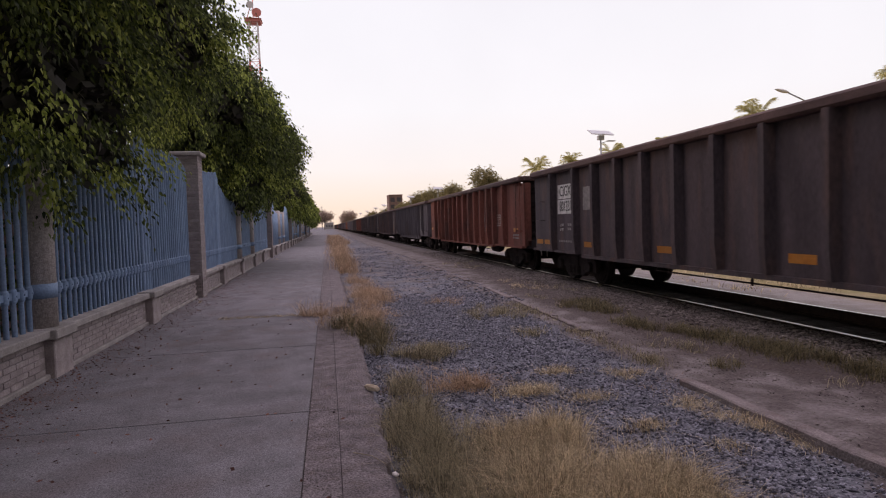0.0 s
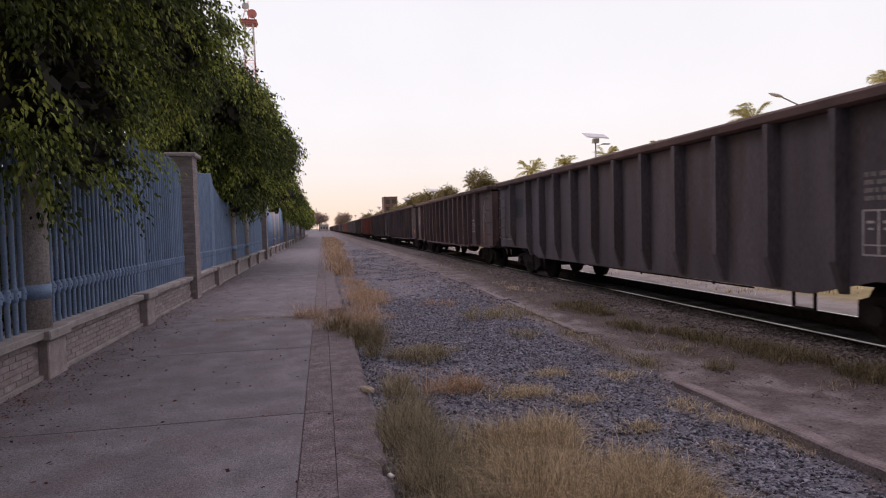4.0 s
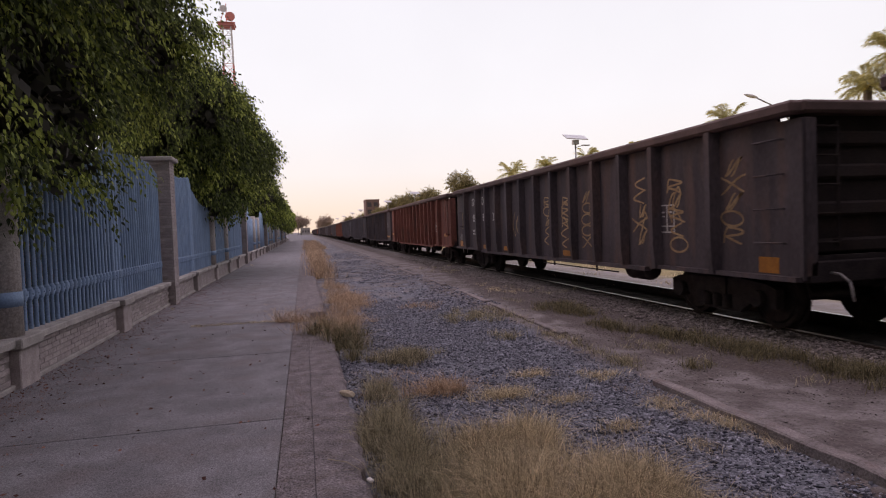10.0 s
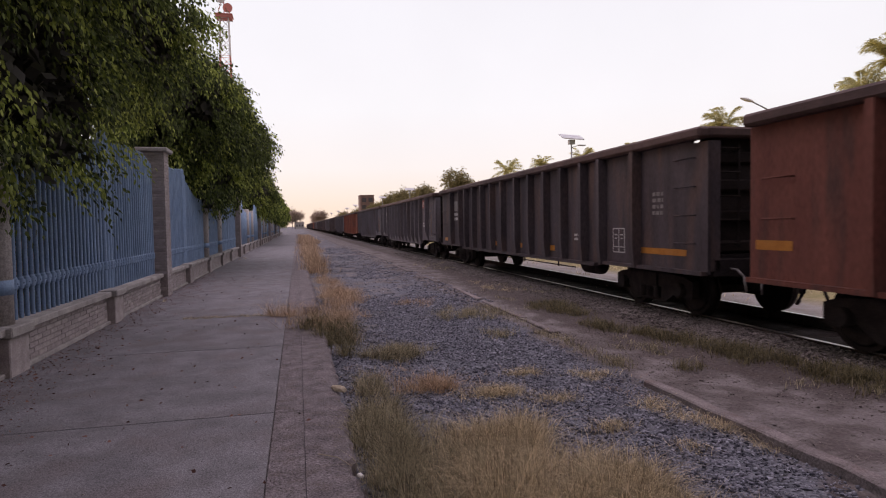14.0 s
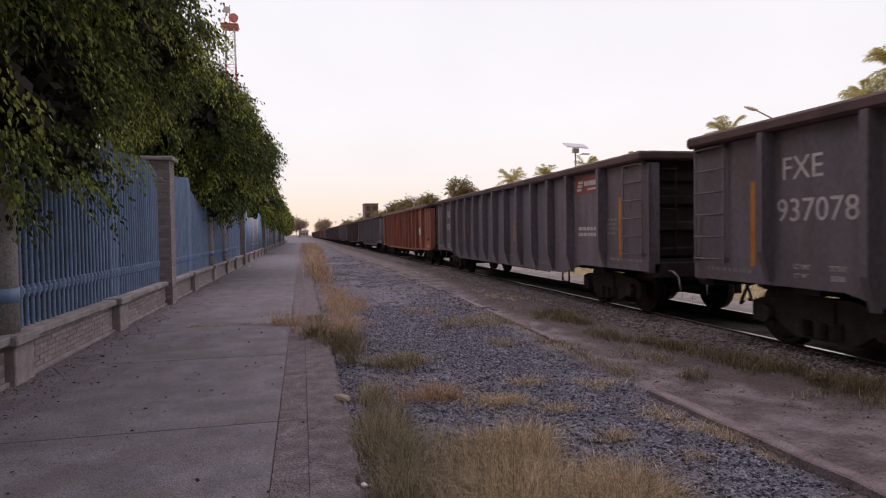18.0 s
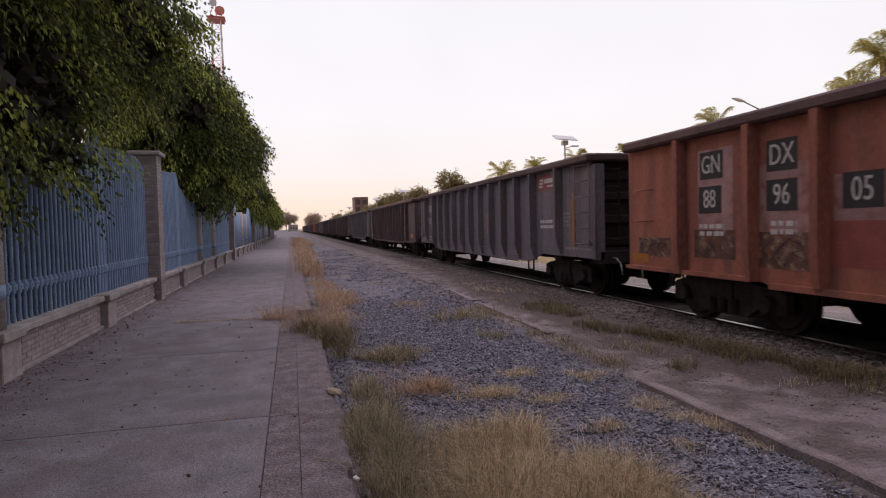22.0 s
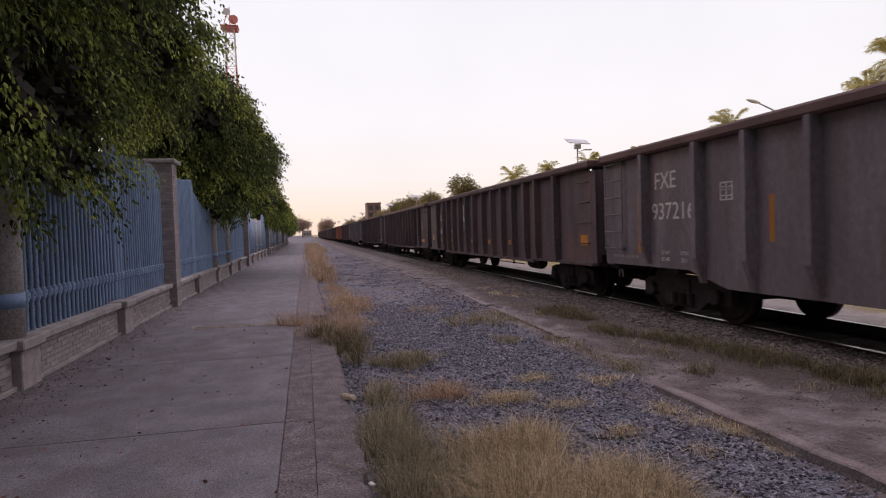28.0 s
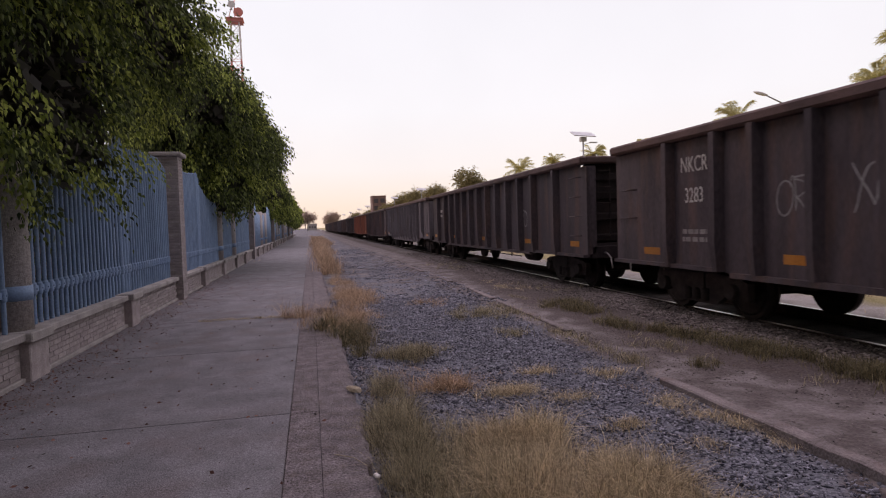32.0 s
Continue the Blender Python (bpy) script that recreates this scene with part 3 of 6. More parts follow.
    path_in = calc("MULTIPLY", zone(0.0, 0.07, from_left), zone(0.0, 0.12, calc("SUBTRACT", calc("ADD", wide, 0.62), from_left)))
    earth = mix(ramp(noise_node(5.0), 0.45, 0.62), soil, ramp(grain, 0.3, 0.7, (0.085, 0.068, 0.065), (0.15, 0.122, 0.117)))
    stony = mix(ramp(vor.outputs["Color"], 0.1, 0.9), ramp(grain, 0.3, 0.7, (0.075, 0.062, 0.06), (0.15, 0.125, 0.12)), ramp(grain, 0.3, 0.7, (0.14, 0.12, 0.115), (0.25, 0.21, 0.20)))
    col = mix(ramp(mid, 0.56, 0.68), gravel, soil)
    col = mix(zone(13.5, 5.0, sp.outputs[1]), col, mix(ramp(mid, 0.42, 0.6), gravel, mix(ramp(wob, 0.45, 0.6), earth, dirt)))
    col = mix(zone(3.35, 0.18), col, earth)
    col = mix(path_in, col, dirt)
    col = mix(zone(5.35, 0.3), col, stony)
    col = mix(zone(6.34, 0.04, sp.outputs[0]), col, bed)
    col = mix(zone(8.3, 0.15, sp.outputs[0]), col, pale)
    col = mix(zone(10.15, 0.3), col, straw)
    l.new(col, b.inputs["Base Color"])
    bp = n.new("ShaderNodeBump")
    bp.inputs["Strength"].default_value, bp.inputs["Distance"].default_value = 0.7, 0.03
    hm = n.new("ShaderNodeMath")
    hm.operation = "SUBTRACT"
    l.new(grain, hm.inputs[0])
    l.new(vor.outputs["Distance"], hm.inputs[1])
    l.new(hm.outputs[0], bp.inputs["Height"])
    l.new(bp.outputs[0], b.inputs["Normal"])
    return m


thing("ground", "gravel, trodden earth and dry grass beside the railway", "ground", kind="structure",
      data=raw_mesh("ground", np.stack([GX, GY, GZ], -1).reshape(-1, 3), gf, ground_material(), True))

# ---------------------------------------------------------------- pavement: slabs, a flush strip and a broken outer edge
FENCE_X = -3.03
pavement = thing("pavement", "worn grey concrete pavement with joints and a broken outer edge", "pavement", kind="structure")
SLAB_Y = [-2.9, 0.05, 2.3, 5.25, 8.21, 11.1, 14.1, 17.1, 20.1, 23.1, 26.1, 29.1, 32.1, 35.1, 38.1, 41.1, 44.1, 47.1, 50.1, 53.1, 56.1, 62, 68, 74, 80, 90, 100, 115, 130]
for a, b in zip(SLAB_Y, SLAB_Y[1:]):
    part("slab", boxes((FENCE_X, -0.209, a + 0.006, b - 0.006, -0.16, 0.0), bevel=0.004), M["slab"], pavement)
    part("kerb_strip", boxes((-0.203, 0.03, a + 0.003, b - 0.003, -0.16, -0.004), bevel=0.004), M["kerb"], pavement)
part("joint_fill", boxes((FENCE_X, 0.03, -2.9, 130, -0.16, -0.022)), M["soil_fill"], pavement)
erng = np.random.default_rng(5)
edge_y = np.concatenate([np.arange(-2.9, 24, 0.09), np.arange(24, 131, 1.5)])
ex = 0.37 + 0.035 * smooth_noise(edge_y * 1.4, edge_y * 0, 8) + erng.normal(0, 0.012, len(edge_y))
gap = (edge_y > 10.2) & (edge_y < 12.1)
ex = np.where(gap, 0.06 + 0.03 * smooth_noise(edge_y * 3, edge_y * 0, 9), ex)
ex = np.where(edge_y > 20, ex - 0.02, ex)
bm = bmesh.new()
prev = None
for y, x in zip(edge_y, ex):
    zt = -0.008 - 0.006 * math.sin(y * 3.1)
    ring = [bm.verts.new(p) for p in ((0.034, y, zt), (x - 0.03, y, zt - 0.004), (x, y, zt - 0.04), (x - 0.01, y, -0.2), (0.034, y, -0.2))]
    if prev:
        for i in range(5):
            bm.faces.new((prev[i], ring[i], ring[(i + 1) % 5], prev[(i + 1) % 5]))
    prev = ring
bmesh.ops.recalc_face_normals(bm, faces=bm.faces[:])
part("outer_edge", bm, M["kerb"], pavement, "crumbling outer concrete edge")

# old concrete kerb lying in the ground beside the path
kerb = thing("buried_kerb", "pale old concrete kerb sunk in the gravel", "kerb", kind="structure")
krng = np.random.default_rng(6)
for y0, y1, xk, dx in ((-3.0, 1.2, 3.40, -0.003), (1.21, 5.44, 3.388, 0.0), (8.2, 9.6, 3.62, 0.02), (9.65, 12.2, 3.66, 0.02), (12.3, 15.5, 3.72, 0.03), (16.5, 19.6, 3.75, 0.0), (20.5, 24.0, 3.7, 0.0)):
    bm = bmesh.new()
    prev = None
    for y in np.linspace(y0, y1, 14):
        w = 0.066 + krng.normal(0, 0.01)
        x = xk + dx * (y - y0)
        z = -0.03 + krng.normal(0, 0.005)
        ring = [bm.verts.new(p) for p in ((x - w, y, -0.2), (x - w, y, z - 0.012), (x - w + 0.015, y, z), (x + w - 0.015, y, z), (x + w, y, z - 0.012), (x + w, y, -0.2))]
        if prev:
            for i in range(6):
                bm.faces.new((prev[i], ring[i], ring[(i + 1) % 6], prev[(i + 1) % 6]))
        else:
            bm.faces.new(ring)
        prev = ring
    bm.faces.new(prev[::-1])
    bmesh.ops.recalc_face_normals(bm, faces=bm.faces[:])
    part("kerb_stone", bm, M["old_kerb"], kerb)

# ---------------------------------------------------------------- track
TRACK_X = 7.13
track = thing("railway_track", "straight railway track with polished rail heads", "railway track", kind="structure")
for sx in (-1, 1):
    xr = TRACK_X + 0.035 + sx * 0.76
    part("rail", boxes((xr - 0.008, xr + 0.008, -30, 900, -0.15, -0.03), (xr - 0.07, xr + 0.07, -30, 900, -0.17, -0.15), (xr - 0.036, xr + 0.036, -30, 900, -0.035, -0.004)), M["steel"], track)
    part("rail_head", boxes((xr - 0.03, xr + 0.03, -30, 900, -0.0045, 0.0)), M["railtop"], track, "polished steel running surface")
tie_me = mesh_of("tie", boxes((-1.25, 1.25, -0.11, 0.11, -0.2, -0.165), bevel=0.008), M["tie"])
for i in range(100):
    part("tie", tie_me, None, track, m=pose(TRACK_X, -4 + i * 0.6, 0))
bm = bmesh.new()
for i in range(300):
    y = 56 + i * 0.6
    box(bm, TRACK_X - 1.25, TRACK_X + 1.25, y - 0.11, y + 0.11, -0.2, -0.165)
tagged(part("far_ties", bm, M["tie"], track), kind="stuff")

# ---------------------------------------------------------------- the fence: brick plinth, brick pillars, round columns, blue tube panels
PILLARS = [15.25 + 18.6 * k for k in range(6)]
COLUMNS = [3.8, 7.5]
STUBS = [11.25]
for p in PILLARS[:-1]:
    COLUMNS += [p + 7.45, p + 11.25]
    STUBS += [p + 3.3, p + 14.6]
brng = np.random.default_rng(12)
wall = thing("fence_plinth", "low pale brick wall with a concrete coping under the blue fence", "wall", kind="structure")
part("core", boxes((FENCE_X - 0.2, FENCE_X - 0.012, -3, 130, -0.1, 0.44)), M["mortar"], wall)
part("footing", boxes((FENCE_X - 0.25, FENCE_X + 0.035, -3, 130, -0.1, 0.05), bevel=0.01), M["cap"], wall)
marks = sorted([-3.0] + PILLARS + COLUMNS + STUBS + [130.0])
for a, b in zip(marks, marks[1:]):
    part("coping", boxes((FENCE_X - 0.26, FENCE_X + 0.07, a + 0.004, b - 0.004, 0.44, 0.53), bevel=0.012), M["cap"], wall)


def pillar(y):
    t = thing("brick_pillar", "square pale brick fence pillar with a flat concrete cap", "pillar", pose(FENCE_X - 0.10, y, 0), "fence pillars")
    part("core", boxes((-0.24, 0.24, -0.24, 0.24, -0.1, 3.28)), M["mortar"], t)
    part("cap_stone", boxes((-0.34, 0.34, -0.34, 0.34, 3.28, 3.37), bevel=0.015), M["cap"], t, "flat concrete cap")
    return t


for y in PILLARS:
    pillar(y)


def column(y):
    t = thing("round_column", "round column of speckled grey render with a blue metal band", "column", pose(FENCE_X - 0.13, y, 0), "fence columns")
    bm = bmesh.new()
    tube(bm, (0, 0, 0.52), (0, 0, 2.7), 0.17, 24)
    part("shaft", bm, M["column"], t)
    bm = bmesh.new()
    tube(bm, (0, 0, 0.86), (0, 0, 1.02), 0.178, 24)
    part("band", bm, M["blue"], t, "flat blue metal band")
    part("pedestal", boxes((-0.2, 0.22, -0.24, 0.24, -0.1, 0.42), bevel=0.012), M["brick"], t)
    part("pedestal_cap", boxes((-0.25, 0.265, -0.28, 0.28, 0.42, 0.535), bevel=0.014), M["cap"], t)
    return t


for y in COLUMNS:
    column(y)
for y in STUBS:
    t = thing("pedestal_block", "short brick pedestal with a concrete cap in the plinth", "pedestal", pose(FENCE_X - 0.06, y, 0), "fence pedestals")
    part("block", boxes((-0.25, 0.17, -0.24, 0.24, -0.1, 0.44), bevel=0.012), M["brick"], t)
    part("block_cap", boxes((-0.3, 0.215, -0.28, 0.28, 0.44, 0.55), bevel=0.014), M["cap"], t)


def bar_mesh(top, r):
    bm = bmesh.new()
    tube(bm, (0, 0, 0.53), (0, 0, top - 0.06), r, 10, caps=False)
    tube(bm, (0, 0, top - 0.06), (0, 0, top), r, 10, r * 0.3)
    return mesh_of("bar", bm, M["blue"])


bar_meshes = {}


def top_at(y, a, b, shape):
    """Height of the fence's curved top between two supports: 'crest' from a tall post to a pillar, 'climb' up to a post, 'swoop' down from it."""
    k = (y - a) / (b - a)
    if shape == "crest":
        z = 2.93 + 0.24 * math.sin(math.pi * min(1, 0.06 + k * 0.72)) - 0.12 * max(0, k - 0.8) / 0.2
    elif shape == "climb":
        z = 3.08 + 0.12 * k ** 2
    elif shape == "swoop":
        z = 3.15 - 0.62 * math.sin(math.pi / 2 * min(1, k * 1.3))
    elif shape == "rise":
        z = 2.55 + 0.5 * k ** 1.5
    else:
        z = 2.55
    return round(z * 25) / 25


def panel(a, b, shape, near):
    t = thing("fence_panel", "blue painted steel tube fence panel with a bolted strap", "fence", pose(FENCE_X - 0.12, 0, 0), "fence panels")
    n = max(3, int(round((b - a) / 0.165)))
    joined = None if near else bmesh.new()
    for i in range(n):
        y = a + (i + 0.5) * (b - a) / n
        h, r, collar = top_at(y, a, b, shape), 0.027, CLIP
        if shape in ("crest", "swoop") and i < 3:      # the thick tubes of the tall post
            h, r, collar = (3.2, 3.24, 3.12)[i], 0.047, CLIP_WIDE
        if near:
            if (h, r) not in bar_meshes:
                bar_meshes[(h, r)] = bar_mesh(h, r)
            part("bar", bar_meshes[(h, r)], None, t, m=pose(0, y, 0))
            part("clip", collar, None, t, m=pose(0, y, 0.94))
        else:
            tube(joined, (0, y, 0.53), (0, y, h), r, 6)
    if not near:
        tagged(part("tube_infill", joined, M["blue"], t), kind="stuff")
    part("lower_strap", boxes((-0.03, 0.012, a, b, 0.905, 0.975)), M["blue"], t)
    part("upper_rail", boxes((-0.04, -0.028, a, b, 2.3, 2.38)), M["blue"], t)


def clip_mesh(r):
    """A collar round one tube, with its bolt."""
    bm = bmesh.new()
    tube(bm, (0, 0, -0.075), (0, 0, -0.055), r + 0.004, 10, r + 0.014, False)
    tube(bm, (0, 0, -0.055), (0, 0, 0.055), r + 0.014, 10, None, False)
    tube(bm, (0, 0, 0.055), (0, 0, 0.075), r + 0.014, 10, r + 0.004, False)
    tube(bm, (r + 0.01, 0, 0), (r + 0.022, 0, 0), 0.011, 6)
    return mesh_of("clip", bm, M["blue"])


CLIP, CLIP_WIDE = clip_mesh(0.027), clip_mesh(0.047)
posts = sorted([(p, 0.28) for p in PILLARS] + [(c, 0.2) for c in COLUMNS] + [(s, 0.0) for s in STUBS])
posts = [(-2.8, 0)] + posts
for (a, ra), (b, rb) in zip(posts, posts[1:]):
    if a < 110:
        if a in STUBS:
            shape = "crest" if b in PILLARS else "swoop"
        elif b in STUBS:
            shape = "climb" if a in PILLARS else "rise"
        else:
            shape = "low"
        panel(a + ra, b - rb, shape, a < 30)


def hedge():
    """A dark clipped hedge in the yard, seen in slits between the tubes."""
    rng = np.random.default_rng(63)
    n = 26000
    p = np.stack([rng.uniform(-4.9, -4.3, n), -3 + 75 * rng.uniform(0, 1, n) ** 1.6, rng.uniform(-0.1, 2.9, n)], 1)
    v, f = leaves(rng, p, rng.normal(size=(n, 3)) + np.array((0.4, 0, -0.4)), 0.16, 0.09)
    return raw_mesh("hedge", v, f, M["ficus"])


thing("hedge", "dark green hedge behind the blue fence", "hedge", kind="stuff", data=hedge())
# made-up wall added so the slits of the fence stay dark
thing("yard_wall", "added dark wall backing the hedge", "wall", kind="structure", data=boxes((-5.3, -5.1, -6, 140, -0.2, 2.6)), material=M["building"])

# ---------------------------------------------------------------- the train
CAR_L, PITCH, SIDE = 16.45, 17.6, -1.40      # body length, coupler pitch, outer face of the near side sheet
TOP, FLOOR = 2.88, 0.98
TEXT_TURN = Matrix(((0, 0, -1, 0), (-1, 0, 0, 0), (0, 1, 0, 0), (0, 0, 0, 1)))


def side_at(y, z, d=0.005):
    """Pose on the near side sheet: letters run towards the front of the train."""
    return Matrix.Translation((SIDE - d, y, z)) @ TEXT_TURN


TEXTS = {}


def text_mesh(s, size, material, squeeze=1.0):
    key = (s, size, material.name, squeeze)
    if key not in TEXTS:
        c = bpy.data.curves.new("lettering", "FONT")
        c.body, c.size, c.align_x, c.align_y, c.extrude = s, size, "CENTER", "CENTER", 0.002
        c.resolution_u = 3
        o = bpy.data.objects.new("lettering", c)
        scene.collection.objects.link(o)
        me = bpy.data.meshes.new_from_object(o.evaluated_get(bpy.context.evaluated_depsgraph_get()))
        bpy.data.objects.remove(o)
        bpy.data.curves.remove(c)
        for v in me.vertices:
            v.co.x *= squeeze
        me.materials.clear()
        me.materials.append(material)
        TEXTS[key] = me
    return TEXTS[key]


def letter(car, s, size, y, z, material=None, squeeze=0.9, d=0.006):
    return part("lettering", text_mesh(s, size, material or M["letter"], squeeze), None, car, m=side_at(y, z, d))


def patch(car, name, y, z, w, h, material, label="", d=0.004):
    return part(name, boxes((SIDE - d, SIDE - d + 0.004, y - w / 2, y + w / 2, z - h / 2, z + h / 2)), material, car, label)


def bars(car, y, z, rows, w, h, material=None, seed=1):
    """Small writing too worn to read: rows of short bars."""
    r = random.Random(seed)
    bm = bmesh.new()
    for k in range(rows):
        at = y + w / 2
        while at > y - w / 2:
            ln = r.uniform(0.04, 0.13)
            box(bm, SIDE - 0.005, SIDE - 0.001, max(at - ln, y - w / 2), at, z - k * h * 1.7, z - k * h * 1.7 + h)
            at -= ln + r.uniform(0.02, 0.05)
    return part("small_lettering", bm, material or M["smudge"], car)


def ribbon(car, runs, material, width, name):
    """Flat sprayed strokes on the side sheet: each run is an n x 2 array of places along and up the wagon."""
    vs, fs, at = [], [], 0
    for k, run_pts in enumerate(runs):
        p = np.asarray(run_pts, float)
        d = unit(np.gradient(p, axis=0))
        w = width * (0.65 + 0.35 * np.sin(np.linspace(0.3, 2.9, len(p))))[:, None]
        q = np.stack([-d[:, 1], d[:, 0]], 1) * w / 2
        x = np.full(len(p), SIDE - 0.005 - 0.0004 * k)
        vs += [np.concatenate([x[:, None], p + q], 1), np.concatenate([x[:, None], p - q], 1)]
        i, n = np.arange(len(p) - 1) + at, len(p)
        fs.append(np.stack([i, i + 1, i + n + 1, i + n], 1))
        at += 2 * n
    return part(name, raw_mesh("scrawl", np.concatenate(vs), np.concatenate(fs), material), None, car)


def squiggle(car, y, z, w, h, seed, material=None, width=0.026, name="spray_line"):
    """A sprayed tag: quick letter-like strokes set side by side, or one under the other where it is taller than wide."""
    r = np.random.default_rng(seed)
    t = np.linspace(0, 1, 22)
    tall = h > w * 1.25
    n = max(2, min(5, int(round((h if tall else w) / 0.24))))
    runs, prev = [], None
    for k in range(n):
        u = (k + 0.5) / n - 0.5
        cy, cz = (y + r.normal(0, 0.05 * w), z - u * h) if tall else (y - u * w, z + r.normal(0, 0.06 * h))
        gw, gh = (w * 0.62, h / n * 0.95) if tall else (w / n * 0.95, h * r.uniform(0.6, 0.95))
        tilt = r.uniform(-0.15, 0.25)
        kind = r.integers(0, 5)
        if kind == 0:
            glyph = [np.stack([0.5 * np.cos(6.6 * t + 0.7), 0.5 * np.sin(6.6 * t + 0.7)], 1)]
        elif kind == 1:
            glyph = [np.stack([0 * t - 0.4, 0.5 - t], 1), np.stack([-0.4 + 0.75 * np.sin(3.14 * t), 0.5 - 0.55 * t], 1), np.stack([-0.4 + 0.8 * t, -0.05 - 0.45 * t], 1)]
        elif kind == 2:
            glyph = [np.stack([0.42 * np.cos(1.0 + 4.2 * t), 0.5 - t], 1)]
        elif kind == 3:
            glyph = [np.stack([0.5 * np.abs((t * 3) % 2 - 1) - 0.25 + 0.4 * (t - 0.5), 0.5 * np.cos(t * 9.4)], 1)]
        else:
            glyph = [np.stack([0.5 - t, 0.5 - t + 0.12 * np.sin(5 * t)], 1), np.stack([t - 0.5, 0.5 - t], 1)]
        for g in glyph:
            g = g + 0.035 * np.stack([np.sin(5 * t + r.uniform(0, 6)), np.cos(6 * t + r.uniform(0, 6))], 1)
            runs.append(np.stack([cy - (g[:, 0] + tilt * g[:, 1]) * gw, cz + g[:, 1] * gh], 1))
        if prev is not None and r.random() < 0.6:
            e = runs[-len(glyph)][0]
            runs.append(prev + (e - prev) * t[:, None] + np.stack([0 * t, 0.08 * h * np.sin(3.14 * t)], 1))
        prev = runs[-1][-1]
    return ribbon(car, runs, material or M["chalk"], width, name)


def outline_loops(car, y, z, w, h, material=None):
    """A large sprayed outline: two rounded lobes on each side of a middle line."""
    t = np.linspace(0, 6.283, 40)
    runs = []
    for s in (-1, 1):
        runs.append(np.stack([y + s * w * (0.27 + 0.2 * np.cos(t + 0.3 * s)), z + h * (0.24 + 0.25 * np.sin(t) + 0.05 * np.cos(2 * t))], 1))
        runs.append(np.stack([y + s * w * (0.22 + 0.17 * np.cos(t)), z + h * (-0.24 + 0.22 * np.sin(t) + 0.04 * np.sin(2 * t))], 1))
    u = np.linspace(0, 1, 12)
    runs.append(np.stack([y + 0.03 * np.sin(4 * u), z + h * (0.35 - 0.7 * u)], 1))
    return ribbon(car, runs, material or M["chalk"], 0.024, "spray_line")


def stroke(car, pts, material, width=0.035, name="spray_line"):
    bm = bmesh.new()
    for (y0, z0), (y1, z1) in zip(pts, pts[1:]):
        d = Vector((0, y1 - y0, z1 - z0)).normalized()
        n = Vector((0, -d.z, d.y)) * width / 2
        a, b = Vector((SIDE - 0.0055, y0, z0)) - d * width * 0.4, Vector((SIDE - 0.0055, y1, z1)) + d * width * 0.4
        bm.faces.new([bm.verts.new(q) for q in (a + n, a - n, b - n, b + n)])
    return part(name, bm, material, car)


# shared meshes of all wagons
def wheelset_mesh():
    bm = bmesh.new()
    for s in (-1, 1):
        x = s * 0.755
        tube(bm, (x - 0.065 * s, 0, 0), (x + 0.06 * s, 0, 0), 0.42, 28)
        tube(bm, (x - 0.095 * s, 0, 0), (x - 0.065 * s, 0, 0), 0.447, 28)
        tube(bm, (x + 0.06 * s, 0, 0), (x + 0.075 * s, 0, 0), 0.36, 28, 0.33)
        tube(bm, (x + 0.06 * s, 0, 0), (x + 0.13 * s, 0, 0), 0.11, 14)
        for k in range(4):
            a = k * math.pi / 2
            tube(bm, (x + 0.074 * s, math.cos(a) * 0.23, math.sin(a) * 0.23), (x + 0.079 * s, math.cos(a) * 0.23, math.sin(a) * 0.23), 0.04, 8)
    tube(bm, (-0.9, 0, 0), (0.9, 0, 0), 0.08, 12)
    return mesh_of("wheelset", bm, M["wheel"])


def truck_frame_mesh():
    prof = [(-1.16, 0.30), (-1.16, 0.56), (-0.98, 0.62), (-0.55, 0.66), (-0.42, 0.70), (0.42, 0.70), (0.55, 0.66), (0.98, 0.62), (1.16, 0.56), (1.16, 0.30),
            (0.98, 0.28), (0.72, 0.36), (0.44, 0.18), (-0.44, 0.18), (-0.72, 0.36), (-0.98, 0.28)]
    bm = bmesh.new()
    for s in (-1, 1):
        x0, x1 = (s * 0.95, s * 1.07) if s > 0 else (s * 1.07, s * 0.95)
        tmp = prism(prof, x0, x1)
        me = bpy.data.meshes.new("tmp")
        tmp.to_mesh(me)
        tmp.free()
        bm.from_mesh(me)
        bpy.data.meshes.remove(me)
        for y in (-0.87, 0.87):
            tube(bm, (s * 1.0, y, 0.42), (s * 1.16, y, 0.42), 0.115, 12)
    box(bm, -1.1, 1.1, -0.2, 0.2, 0.40, 0.66)
    box(bm, -0.3, 0.3, -0.25, 0.25, 0.62, 0.74)
    return mesh_of("truck_frame", bm, M["truck"])


def spring_mesh():
    """One coil spring as a ridged sleeve."""
    bm = bmesh.new()
    zs = np.linspace(0.22, 0.42, 13)
    for k in range(12):
        ra, rb = (0.088, 0.066) if k % 2 else (0.066, 0.088)
        tube(bm, (0, 0, zs[k]), (0, 0, zs[k + 1]), ra, 10, rb, False)
    bmesh.ops.remove_doubles(bm, verts=bm.verts[:], dist=0.002)
    return mesh_of("spring", bm, M["truck"])


